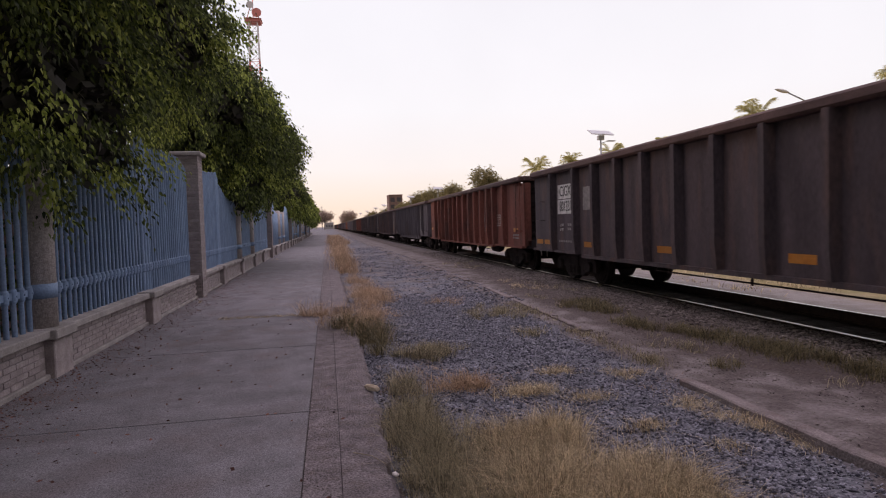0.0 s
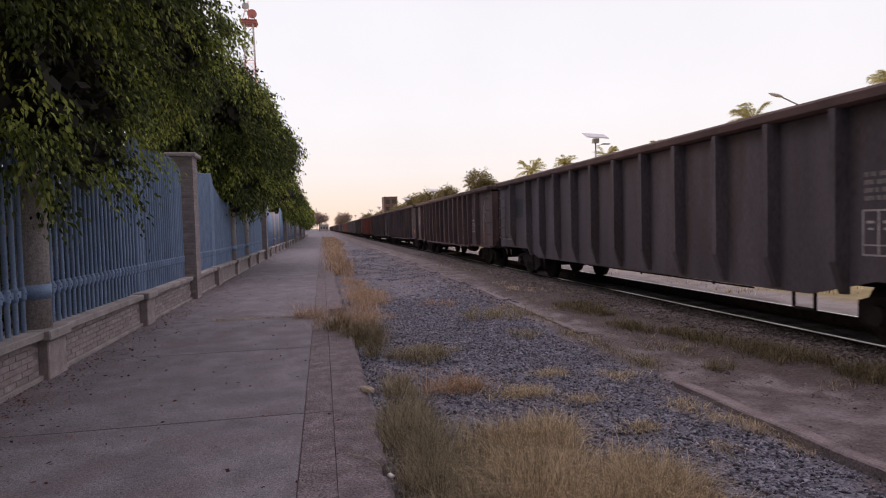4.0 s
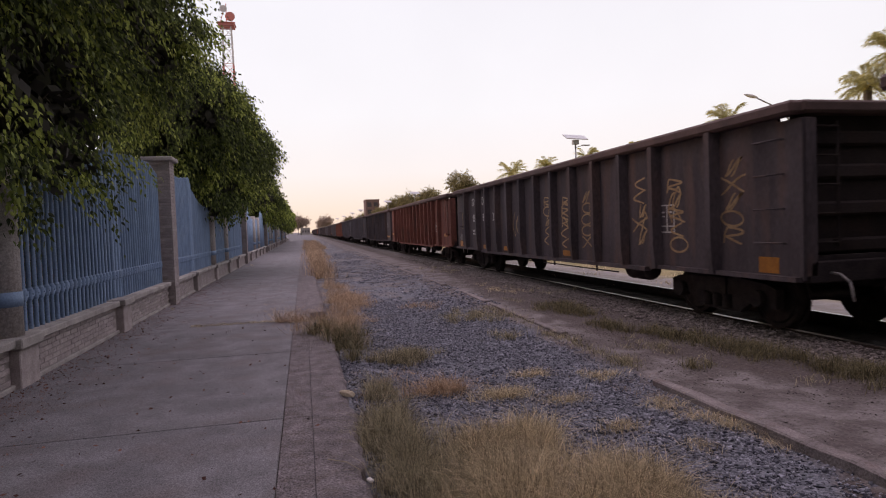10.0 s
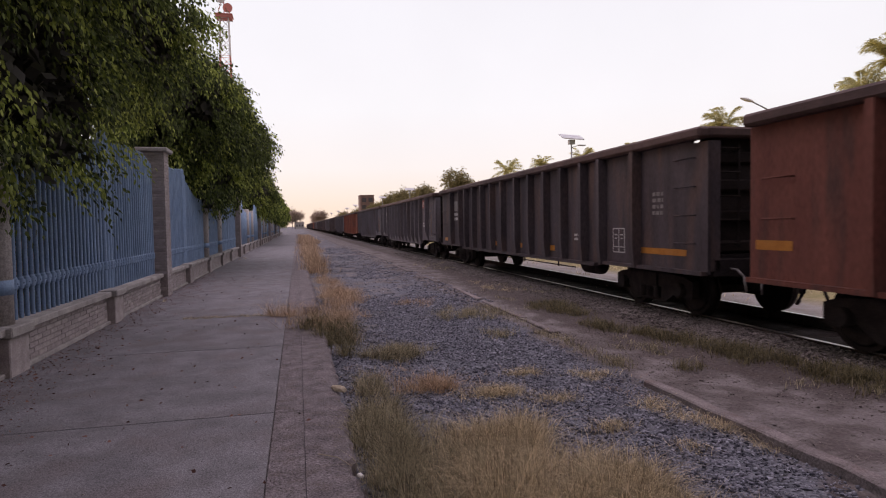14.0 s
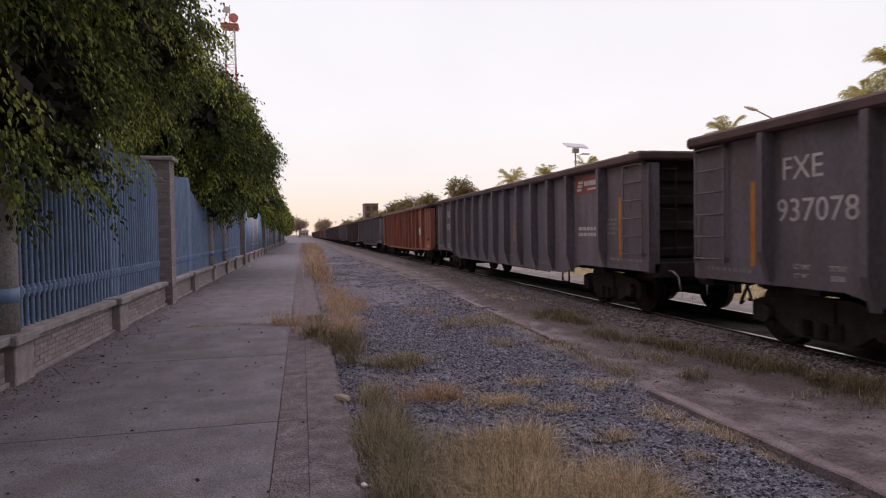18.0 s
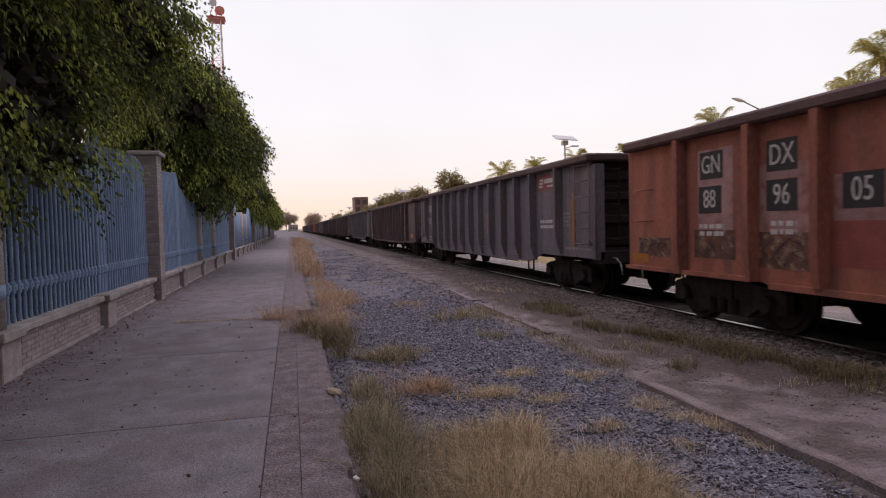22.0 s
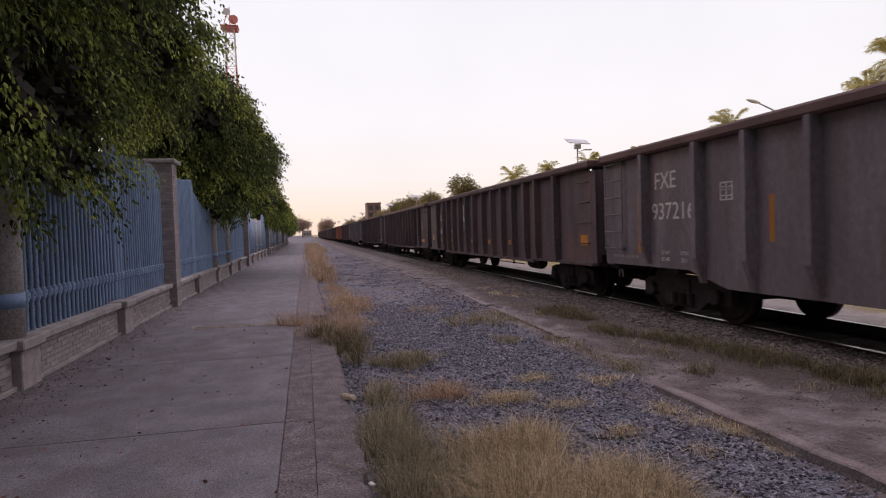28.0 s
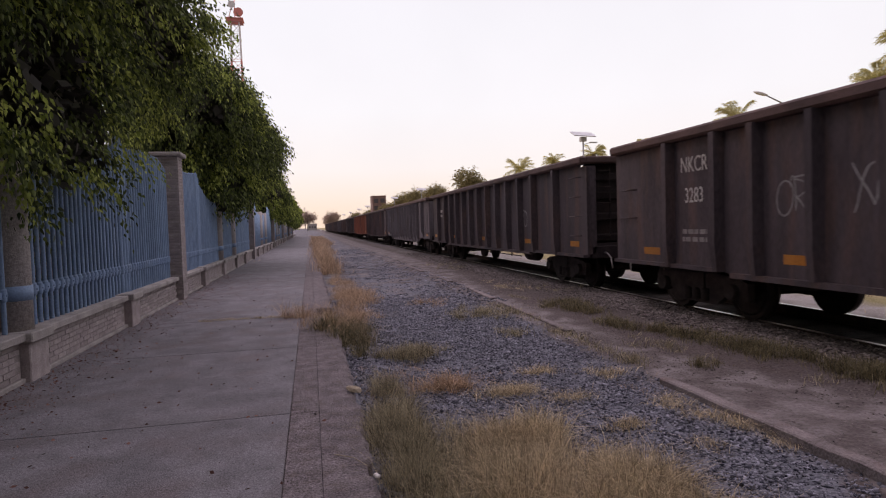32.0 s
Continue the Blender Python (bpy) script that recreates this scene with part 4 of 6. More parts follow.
def rib_mesh(foot_out, depth, paint, bottom, width):
    """A pressed side post: a trapezoid hat section, tapering to its foot."""
    bm = bmesh.new()
    rings = []
    for z, dd, ww in ((TOP - 0.15, depth, width), (bottom + 0.42, depth, width), (bottom + 0.05, depth * foot_out, width * 0.9)):
        rings.append([bm.verts.new(p) for p in ((0.01, -ww / 2 - 0.01, z), (-dd, -ww / 2 + 0.012, z), (-dd, ww / 2 - 0.012, z), (0.01, ww / 2 + 0.01, z))])
    for a, b in zip(rings, rings[1:]):
        for i in range(3):
            bm.faces.new((a[i], a[i + 1], b[i + 1], b[i]))
    bm.faces.new(rings[0])
    bm.faces.new(rings[-1][::-1])
    bmesh.ops.recalc_face_normals(bm, faces=bm.faces[:])
    return mesh_of("side_post", bm, paint)


SHARED = {}


def shared(key, make):
    if key not in SHARED:
        SHARED[key] = make()
    return SHARED[key]


def ladder(car, name, rungs, w, z0, z1, paint, m):
    """A side or end ladder: two stiles, the first holding the rungs as its parts."""
    key = (name, rungs, paint.name)
    st = shared(("stile",) + key, lambda: mesh_of("stile", boxes((-0.075, -0.055, -0.018, 0.018, z0 - 0.06, z1 + 0.06), (-0.06, 0.01, -0.015, 0.015, z0 - 0.03, z0 + 0.03), (-0.06, 0.01, -0.015, 0.015, z1 - 0.03, z1 + 0.03)), paint))
    rg = shared(("rung",) + key, lambda: mesh_of("rung", tubes(((-0.08, 0, 0), (-0.08, w, 0), 0.014), seg=6), paint))
    first = part(name, st, None, car, m=m @ pose(0, -w / 2, 0))
    part("stile", st, None, first, m=pose(0, w, 0))
    for k in range(rungs):
        part("rung", rg, None, first, m=pose(0, 0, z0 + (z1 - z0) * k / (rungs - 1)))


def grab_mesh(paint):
    bm = bmesh.new()
    tube(bm, (-0.07, -0.22, 0), (-0.07, 0.22, 0), 0.012, 6)
    for s in (-1, 1):
        tube(bm, (0.01, s * 0.22, 0), (-0.07, s * 0.22, 0), 0.012, 6)
    return mesh_of("grab_iron", bm, paint)


def coupler_mesh():
    bm = boxes((-0.09, 0.09, -0.7, 0.05, 0.66, 0.86), (-0.17, 0.17, -0.05, 0.22, 0.62, 0.9), (-0.02, 0.17, 0.2, 0.42, 0.62, 0.9), bevel=0.02)
    return mesh_of("coupler", bm, M["truck"])


def lever_mesh():
    """The pale uncoupling lever bent down beside the end of a wagon."""
    return mesh_of("uncoupling_lever", tubes(((-1.02, 0.0, 0.84), (-1.02, 0.16, 0.83), 0.016), ((-1.02, 0.16, 0.83), (-1.0, 0.27, 0.74), 0.016), ((-1.0, 0.27, 0.74), (-0.98, 0.30, 0.52), 0.016), seg=6), M["lever"])


def hose_mesh():
    bm = bmesh.new()
    pts = [(-0.35, 0.0, 0.72), (-0.35, 0.18, 0.66), (-0.33, 0.32, 0.46), (-0.24, 0.48, 0.34), (-0.12, 0.56, 0.36)]
    for a, b in zip(pts, pts[1:]):
        tube(bm, a, b, 0.024, 8)
    return mesh_of("air_hose", bm, M["under"])


def wagon(style, paint_key, label):
    """An open high-sided wagon with its trucks; the front end points to -y, the seen side is -x."""
    paint = car_paint(paint_key)
    car = thing("gondola_wagon", label, "freight wagon", None, "wagons of the train")
    h = CAR_L / 2
    fish = style == "smooth"
    if fish:                      # raised ends, sill dropping between the trucks
        lo, hi = 0.61, 0.83
        prof = [(-h, hi), (-h + 2.6, hi), (-h + 3.5, lo), (h - 3.5, lo), (h - 2.6, hi), (h, hi), (h, TOP - 0.1), (-h + 0.4, TOP - 0.1), (-h + 0.36, TOP - 0.205), (-h, TOP - 0.205)]
    else:
        lo, hi = 0.70, 0.76
        prof = [(-h, hi), (-h + 3.0, hi), (-h + 3.3, lo), (h - 3.3, lo), (h - 3.0, hi), (h, hi), (h, TOP - 0.1), (-h + 0.4, TOP - 0.1), (-h + 0.36, TOP - 0.205), (-h, TOP - 0.205)]
    part("side_sheet", prism(prof, SIDE, SIDE + 0.05), paint, car)
    part("side_sheet", prism(prof, -SIDE - 0.05, -SIDE), paint, car)
    part("floor_sheet", boxes((SIDE + 0.05, -SIDE - 0.05, -h + 0.06, h - 0.06, FLOOR, FLOOR + 0.06)), M["under"], car)
    for s in (-1, 1):
        y0, y1 = (h - 0.25, h - 0.2) if s > 0 else (-h + 0.2, -h + 0.25)
        # ends facing back get the shade-darkened colour, not the wagon's paint
        part("end_sheet", boxes((SIDE + 0.05, -SIDE - 0.05, y0, y1, 0.8, TOP - 0.13)), M["end"], car, "dark wagon end, shade put into its colour")
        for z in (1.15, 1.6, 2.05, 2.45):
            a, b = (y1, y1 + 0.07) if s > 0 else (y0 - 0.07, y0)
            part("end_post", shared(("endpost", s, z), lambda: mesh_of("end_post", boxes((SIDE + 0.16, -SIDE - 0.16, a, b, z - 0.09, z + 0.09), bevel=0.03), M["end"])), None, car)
        for sx in (-1, 1):
            a, b = (y1, h) if s > 0 else (-h, y0)
            part("corner_post", shared(("corner", paint_key, s, sx), lambda: mesh_of("corner_post", boxes((sx * 1.28 - 0.10, sx * 1.28 + 0.10, a, b, 0.8, TOP - 0.20), bevel=0.015), paint)), None, car)
        ye = (h - 0.3, h + 0.03) if s > 0 else (-h - 0.03, -h + 0.3)
        part("end_chord", shared(("endchord", s), lambda: mesh_of("end_chord", boxes((-1.40, 1.40, ye[0], ye[1], TOP - 0.15, TOP), bevel=0.03), M["rim"])), None, car)
        part("end_sill", shared(("endsill", s), lambda: mesh_of("end_sill", boxes((-1.3, 1.3, min(s * (h - 0.28), s * h), max(s * (h - 0.28), s * h), 0.72, 0.98), bevel=0.015), M["under"])), None, car)
        part("coupler", shared("coupler", coupler_mesh), None, car, m=pose(0, s * (h - 0.05), 0, 0, 0, 0 if s > 0 else 180))
        part("uncoupling_lever", shared("lever", lever_mesh), None, car, "", pose(0, s * (h - 0.02), 0) @ (Matrix.Identity(4) if s > 0 else Matrix.Scale(-1, 4, (0, 1, 0))))
        part("air_hose", shared("hose", hose_mesh), None, car, m=pose(0, s * (h - 0.02), 0, 0, 0, 0 if s > 0 else 180))
    for sx in (-1, 1):
        x0, x1 = (SIDE - 0.15, SIDE + 0.09) if sx < 0 else (-SIDE - 0.09, -SIDE + 0.15)
        part("top_chord", shared(("chord", sx), lambda: mesh_of("top_chord", boxes((x0, x1, -h + 0.0, h - 0.0, TOP - 0.16, TOP), bevel=0.035), M["rim"])), None, car, "rusty rolled top chord")
        if not fish:
            part("bottom_flange", shared(("flange", paint_key, sx), lambda: mesh_of("bottom_flange", boxes((sx * 1.44 - 0.05, sx * 1.44 + 0.05, -h + 3.3, h - 3.3, lo - 0.02, lo + 0.05), (sx * 1.44 - 0.05, sx * 1.44 + 0.05, -h + 0.02, -h + 3.0, hi - 0.02, hi + 0.04), (sx * 1.44 - 0.05, sx * 1.44 + 0.05, h - 3.0, h - 0.02, hi - 0.02, hi + 0.04)), paint)), None, car)
    half = [6.4, 5.2, 4.43, 3.47, 2.52, 1.54, 0.55] if style == "ribbed_wide" else [6.7, 5.245, 4.196, 3.147, 2.098, 1.049]
    places = sorted([-k for k in half] + half + ([] if style == "ribbed_wide" else [0.0]))
    for y in places:
        ends = fish and abs(y) > 6
        me = shared(("rib", style, paint_key, ends), lambda: rib_mesh(0.25 if fish else 0.75, 0.17 if fish else 0.16, paint, (hi if ends else lo) if fish else lo, 0.115 if fish else 0.135))
        part("side_post", me, None, car, m=pose(SIDE, y, 0))
        part("side_post", me, None, car, m=pose(-SIDE, y, 0, 0, 0, 180))
    lad = (6, 0.62, 1.12, TOP - 0.2) if fish else (4, 0.42, 1.25, TOP - 0.25)
    if fish or paint_key in ("red", "rust"):
        ladder(car, "ladder", *lad, paint, pose(SIDE, -h + 0.42, 0))
    else:
        for z in (1.2, 1.62, 2.04, 2.46):
            part("grab_iron", shared(("grab", paint_key), lambda: grab_mesh(paint)), None, car, m=pose(SIDE, -h + 0.5, z))
    if fish:
        ladder(car, "ladder", *lad, paint, pose(SIDE, h - 0.42, 0))
    else:
        for z in (1.55, 2.05):
            part("grab_iron", shared(("grab", paint_key), lambda: grab_mesh(paint)), None, car, m=pose(SIDE, h - 0.5, z))
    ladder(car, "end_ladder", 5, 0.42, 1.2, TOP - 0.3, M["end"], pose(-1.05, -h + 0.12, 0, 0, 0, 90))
    # underframe
    part("centre_sill", shared("sill", lambda: mesh_of("centre_sill", boxes((-0.3, 0.3, -h + 0.1, h - 0.1, 0.62, FLOOR)), M["under"])), None, car)
    for s in (-1, 1):
        part("bolster", shared("bolster", lambda: mesh_of("bolster", boxes((-1.3, 1.3, -0.2, 0.2, 0.74, FLOOR)), M["under"])), None, car, m=pose(0, s * 6.25, 0))
    for y in (-3.3, -1.1, 1.1, 3.3):
        part("cross_bearer", shared("cross", lambda: mesh_of("cross_bearer", boxes((-1.36, 1.36, -0.06, 0.06, 0.68, FLOOR)), M["under"])), None, car, m=pose(0, y, 0))
    if fish:
        part("brake_bracket", shared("bracket", lambda: mesh_of("brake_bracket", tubes(((-1.2, -4.6, 0.66), (-1.2, -4.6, 0.38), 0.022), ((-1.2, -4.6, 0.38), (-1.2, -4.25, 0.38), 0.022), ((-1.2, -4.25, 0.38), (-1.2, -4.25, 0.66), 0.022), seg=6), M["under"])), None, car)
    else:
        part("air_reservoir", shared("tank", lambda: mesh_of("air_reservoir", tubes(((-1.1, -4.5, 0.64), (-1.1, -3.9, 0.64), 0.17), ((-1.1, -3.9, 0.64), (-1.1, -3.76, 0.64), 0.17, 0.1), ((-1.1, -4.64, 0.64), (-1.1, -4.5, 0.64), 0.1, 0.17), seg=14), M["under"])), None, car)
    part("brake_rod", shared("rod", lambda: mesh_of("brake_rod", tubes(((-1.2, -3.5, 0.56), (-1.2, 2.2, 0.57), 0.014), ((-1.2, -2.6, 0.53), (-1.2, -2.6, 0.75), 0.022), ((-1.2, -0.4, 0.53), (-1.2, -0.4, 0.75), 0.022), ((-1.2, 2.2, 0.54), (-1.2, 2.2, 0.75), 0.022), seg=6), M["under"])), None, car)
    for s in (-1, 1):
        tr = part("truck", shared("truck", truck_frame_mesh), None, car, "cast steel four-wheel truck", pose(0, s * 6.25, 0))
        for y in (-0.22, 0.0, 0.22):
            part("spring", shared("spring", spring_mesh), None, tr, m=pose(-1.07, y, 0))
        for y in (-0.87, 0.87):
            part("wheelset", shared("wheelset", wheelset_mesh), None, tr, m=pose(0, y, 0.42))
    return car


def number_plate_board(car, top, bottom, d, w=0.98, up=0.0):
    """Two pale boards with black marks, near the rear end."""
    y = CAR_L / 2 - d
    patch(car, "board", y, 2.24 + up, w, 0.35, M["white"], "pale painted board")
    patch(car, "board", y - 0.02, 1.87 + up, w + 0.08, 0.35, M["white"], "pale painted board")
    letter(car, top, 0.36, y, 2.24 + up, M["black"], 0.82, 0.008)
    letter(car, bottom, 0.36, y - 0.02, 1.87 + up, M["black"], 0.72, 0.008)


def reflectors(car, ys, z=0.98, w=0.46, h=0.12):
    for d in ys:
        patch(car, "reflector", CAR_L / 2 - d, z, w, h, M["orange"], "orange reflector strip")


def stripes(car, ds, z=1.62, h=0.62):
    for d in ds:
        patch(car, "reflector", CAR_L / 2 - d, z, 0.085, h, M["orange"], "upright orange reflector")


def stencil(car, d, z, w=0.5, h=0.38):
    y = CAR_L / 2 - d
    bm = bmesh.new()
    for a in ((y - w / 2, y + w / 2, z + h / 2 - 0.02, z + h / 2), (y - w / 2, y + w / 2, z - h / 2, z - h / 2 + 0.02), (y - w / 2, y - w / 2 + 0.02, z - h / 2, z + h / 2), (y + w / 2 - 0.02, y + w / 2, z - h / 2, z + h / 2), (y - 0.01, y + 0.01, z - h / 2, z + h / 2), (y - w / 2, y + w / 2, z - h * 0.28, z - h * 0.28 + 0.016), (y - w * 0.36, y - w * 0.14, z + h * 0.2, z + h * 0.26), (y + w * 0.14, y + w * 0.36, z + h * 0.2, z + h * 0.26), (y - w * 0.3, y - w * 0.16, z + h * 0.06, z + h * 0.11), (y + w * 0.16, y + w * 0.32, z + h * 0.06, z + h * 0.11)):
        box(bm, SIDE - 0.005, SIDE - 0.001, *a)
    part("stencil_frame", bm, M["letter"], car, "white outlined stencil box")


def load_marks(car, y0, y1, z, limit, weight, size=0.088, material=None):
    for k, (a, b) in enumerate((("LD LMT", limit), ("LT WT", weight))):
        letter(car, a, size, y0, z - k * size * 1.25, material, 0.85)
        if b:
            letter(car, b, size, y1, z - k * size * 1.25, material, 0.85)


def grey_marks(car, number, seed):
    h = CAR_L / 2
    letter(car, "FXE", 0.39, h - 2.02, 2.24, squeeze=0.95)
    letter(car, number, 0.39, h - 2.21, 1.74, squeeze=1.0)
    load_marks(car, h - 2.02, h - 2.52, 1.08, "217300", "58700")
    bars(car, h - 0.75, 0.96, 1, 0.9, 0.05, seed=seed + 1)
    stencil(car, 3.5, 1.98, 0.26, 0.26)
    stripes(car, (4.35, 6.72, 9.7, 12.0), 1.58, 0.6)
    stripes(car, (1.22, 15.5), 1.6, 1.1)
    bars(car, h - 11.9, 0.8, 2, 0.75, 0.035, seed=seed + 2)
    bars(car, h - 9.5, 0.86, 1, 0.55, 0.04, seed=seed + 3)
    patch(car, "sign_panel", h - 14.18, 2.48, 1.12, 0.36, M["red_panel"], "dull red sign panel with a pale emblem")
    bm = bmesh.new()
    for k in range(3):
        box(bm, SIDE - 0.009, SIDE - 0.005, h - 13.93 - 0.03 * k, h - 13.72 - 0.03 * k, 2.37 + k * 0.075, 2.42 + k * 0.075)
    box(bm, SIDE - 0.009, SIDE - 0.005, h - 14.68, h - 14.05, 2.46, 2.56)
    box(bm, SIDE - 0.009, SIDE - 0.005, h - 14.6, h - 14.2, 2.37, 2.41)
    part("emblem", bm, M["letter"], car, "pale emblem bars")
    bars(car, h - 14.18, 1.55, 2, 0.8, 0.07, M["letter"], seed + 4)
    bars(car, h - 15.2, 1.72, 4, 0.36, 0.05, seed=seed + 5)
    bars(car, h - 15.7, 0.98, 1, 1.2, 0.05, seed=seed + 6)


TRAIN = []


def add(style, paint, label, back):
    car = wagon(style, paint, label)
    TRAIN.append((car, back - CAR_L / 2))
    return car, CAR_L / 2


# two unseen wagons added ahead to block sky light from behind right
add("ribbed", "brown", "unseen dark brown gondola wagon, added ahead to block light", 16.4 - 2 * PITCH)
add("ribbed", "black", "unseen black gondola wagon, added ahead to block light", 16.4 - PITCH)
c, h = add("ribbed", "black", "black high-sided gondola wagon with pale number boards and orange reflectors", 16.4)
number_plate_board(c, "CIGX", "801331", 2.2)
reflectors(c, (0.33, 0.92, 3.5, 6.65, 9.8, 12.95))
load_marks(c, h - 1.95, 0, 1.42, "", "", 0.09)
bars(c, h - 2.5, 1.40, 2, 0.35, 0.06, M["smudge"], 11)
bars(c, h - 2.2, 1.0, 1, 0.9, 0.05, M["smudge"], 12)
patch(c, "pale_patch", h - 3.5, 2.02, 0.5, 0.52, M["smudge"], "faded pale patch")

c, h = add("ribbed_wide", "red", "weathered red-brown gondola wagon with white lettering and sprayed scrawls", 33.86)
letter(c, "ATW", 0.34, h - 4.2, 1.95)
letter(c, "643", 0.30, h - 4.2, 1.47, squeeze=0.8)
letter(c, "076", 0.30, h - 5.18, 1.47, squeeze=0.8)
load_marks(c, h - 4.2, 0, 1.18, "", "", 0.10)
bars(c, h - 5.18, 1.18, 2, 0.6, 0.06, M["letter"], 22)
reflectors(c, (0.35, 3.3, 6.1, 9.2, 12.2, 15.6), 1.28)
squiggle(c, h - 1.7, 1.55, 0.7, 0.6, 23, width=0.02)
squiggle(c, h - 7.2, 1.35, 0.9, 0.6, 24)
squiggle(c, h - 9.3, 1.45, 1.0, 0.8, 25)
squiggle(c, h - 11.5, 1.5, 0.9, 0.9, 26)
stencil(c, 13.7, 1.6)
bars(c, h - 15.6, 1.1, 2, 0.6, 0.05, seed=27)

c, h = add("smooth", "slate", "dark slate gondola wagon with side ladders and small stencils", 51.65)
bars(c, h - 0.7, 1.05, 1, 1.0, 0.05, seed=31)
stencil(c, 13.9, 1.35, 0.4, 0.5)
bars(c, h - 13.9, 1.95, 4, 0.35, 0.05, seed=32)
bars(c, h - 15.4, 1.05, 1, 1.2, 0.05, seed=33)
patch(c, "pale_patch", h - 1.9, 2.0, 0.75, 0.55, M["navy"], "dark repainted patch")
stripes(c, (1.0,), 1.5)

c, h = add("ribbed_wide", "brown", "dark brown gondola wagon with pale number boards and scrawls", 69.1)
number_plate_board(c, "CIGX", "801391", 2.38, 0.74)
stripes(c, (0.95, 15.3), 1.37, 0.95)
squiggle(c, h - 0.75, 1.95, 0.7, 0.6, 41, width=0.03)
bars(c, h - 3.8, 1.18, 2, 0.5, 0.07, M["smudge"], 42)
bars(c, h - 4.9, 1.18, 2, 0.6, 0.07, M["smudge"], 43)
squiggle(c, h - 8.0, 1.6, 1.6, 1.0, 44)
squiggle(c, h - 10.0, 1.7, 1.2, 0.9, 45)
squiggle(c, h - 13.6, 2.1, 0.5, 0.4, 46)
stencil(c, 13.9, 1.5, 0.62, 0.46)
bars(c, h - 12.4, 1.42, 2, 0.4, 0.05, seed=47)
bars(c, h - 12.0, 0.98, 1, 0.5, 0.05, seed=48)
squiggle(c, h - 15.3, 1.8, 0.8, 1.0, 49, width=0.03)

c, h = add("ribbed_wide", "black", "black gondola wagon with white lettering, chalky graffiti and orange reflectors", 86.65)
letter(c, "FXE", 0.36, h - 2.3, 1.78, squeeze=0.85)
letter(c, "936312", 0.33, h - 2.33, 1.38, squeeze=0.72)
bars(c, h - 2.33, 1.12, 2, 0.9, 0.07, M["yspray"], 51)
reflectors(c, (4.2, 7.15, 9.2, 11.2, 13.1), 1.12, 0.46, 0.15)
reflectors(c, (0.45, 15.9), 1.22, 0.34, 0.24)
stripes(c, (1.6,), 1.76, 0.95)
squiggle(c, h - 0.75, 1.5, 0.35, 0.9, 52, width=0.022)
outline_loops(c, h - 5.1, 1.4, 0.85, 1.35)
outline_loops(c, h - 6.1, 1.4, 0.85, 1.3)
for s, dy in ((((0.0, 0), (0.26, 0)), 0), (((0.13, 0), (0.13, -0.34)), 0), (((0.34, 0), (0.34, -0.34)), 0), (((0.52, 0), (0.52, -0.34)), 0), (((0.34, -0.17), (0.52, -0.17)), 0), (((0.62, 0), (0.62, -0.34)), 0), (((0.62, 0), (0.82, 0)), 0), (((0.62, -0.17), (0.78, -0.17)), 0), (((0.62, -0.34), (0.82, -0.34)), 0)):
    stroke(c, [(h - 13.66 - a, 2.15 + b) for a, b in s], M["chalk"], 0.045)
stencil(c, 13.75, 1.5, 0.6, 0.32)
squiggle(c, h - 12.6, 1.9, 0.4, 0.7, 55)
squiggle(c, h - 15.0, 1.6, 0.34, 1.15, 56)
for k in range(6):
    bars(c, h - 3.6 - k * 2.2, 0.92, 1, 0.4, 0.05, seed=57 + k)

c, h = add("ribbed", "black", "black gondola wagon covered in yellow scrawls with split white lettering", 104.2)
letter(c, "GN", 0.36, h - 2.3, 2.34, squeeze=0.8)
letter(c, "88", 0.36, h - 2.3, 1.8, squeeze=0.8)
letter(c, "DX", 0.36, h - 3.48, 2.34, squeeze=0.8)
letter(c, "96", 0.36, h - 3.48, 1.8, squeeze=0.8)
letter(c, "35", 0.36, h - 4.55, 1.8, squeeze=0.8)
bars(c, h - 2.3, 1.36, 2, 0.4, 0.06, M["letter"], 61)
reflectors(c, (0.5, 15.9), 0.92, 0.34, 0.2)
reflectors(c, (3.5, 5.6, 9.8), 0.87, 0.4, 0.12)
squiggle(c, h - 0.75, 1.75, 0.25, 0.6, 62, M["yspray"])
squiggle(c, h - 6.65, 1.5, 0.8, 0.7, 63, M["yspray"])
for k, (d, zz) in enumerate(((8.75, 1.6), (9.8, 1.55), (10.85, 1.6), (12.95, 1.7), (14.0, 1.6), (15.3, 1.75))):
    squiggle(c, h - d, zz, 0.75, 1.15, 64 + k, M["yspray"], 0.035)
stencil(c, 13.7, 1.55, 0.4, 0.45)
squiggle(c, h - 0.5, 1.15, 0.3, 0.3, 71)

c, h = add("ribbed_wide", "red", "weathered red-brown gondola wagon with split faded white lettering", 121.8)
letter(c, "ATW", 0.32, h - 4.2, 1.9, squeeze=0.85)
letter(c, "64", 0.30, h - 4.2, 1.43, squeeze=0.8)
letter(c, "307", 0.30, h - 5.2, 1.43, squeeze=0.75)
patch(c, "pale_patch", h - 5.2, 1.95, 0.6, 0.4, M["red_panel"], "dark repainted patch")
bars(c, h - 4.2, 1.15, 2, 0.5, 0.06, M["letter"], 81)
bars(c, h - 5.2, 1.15, 2, 0.5, 0.06, M["letter"], 82)
reflectors(c, (0.4, 3.3, 6.2, 9.2, 12.2, 15.5), 1.22, 0.6, 0.12)
stencil(c, 13.9, 1.55, 0.6, 0.4)
bars(c, h - 12.5, 1.5, 2, 0.4, 0.05, seed=84)

c, h = add("ribbed_wide", "black", "black gondola wagon with a yellow stripe and small stencils", 139.1)
patch(c, "pale_patch", h - 2.25, 2.2, 0.8, 0.35, M["smudge"], "faded lettering board")
bars(c, h - 2.25, 1.85, 2, 0.7, 0.1, M["letter"], 91)
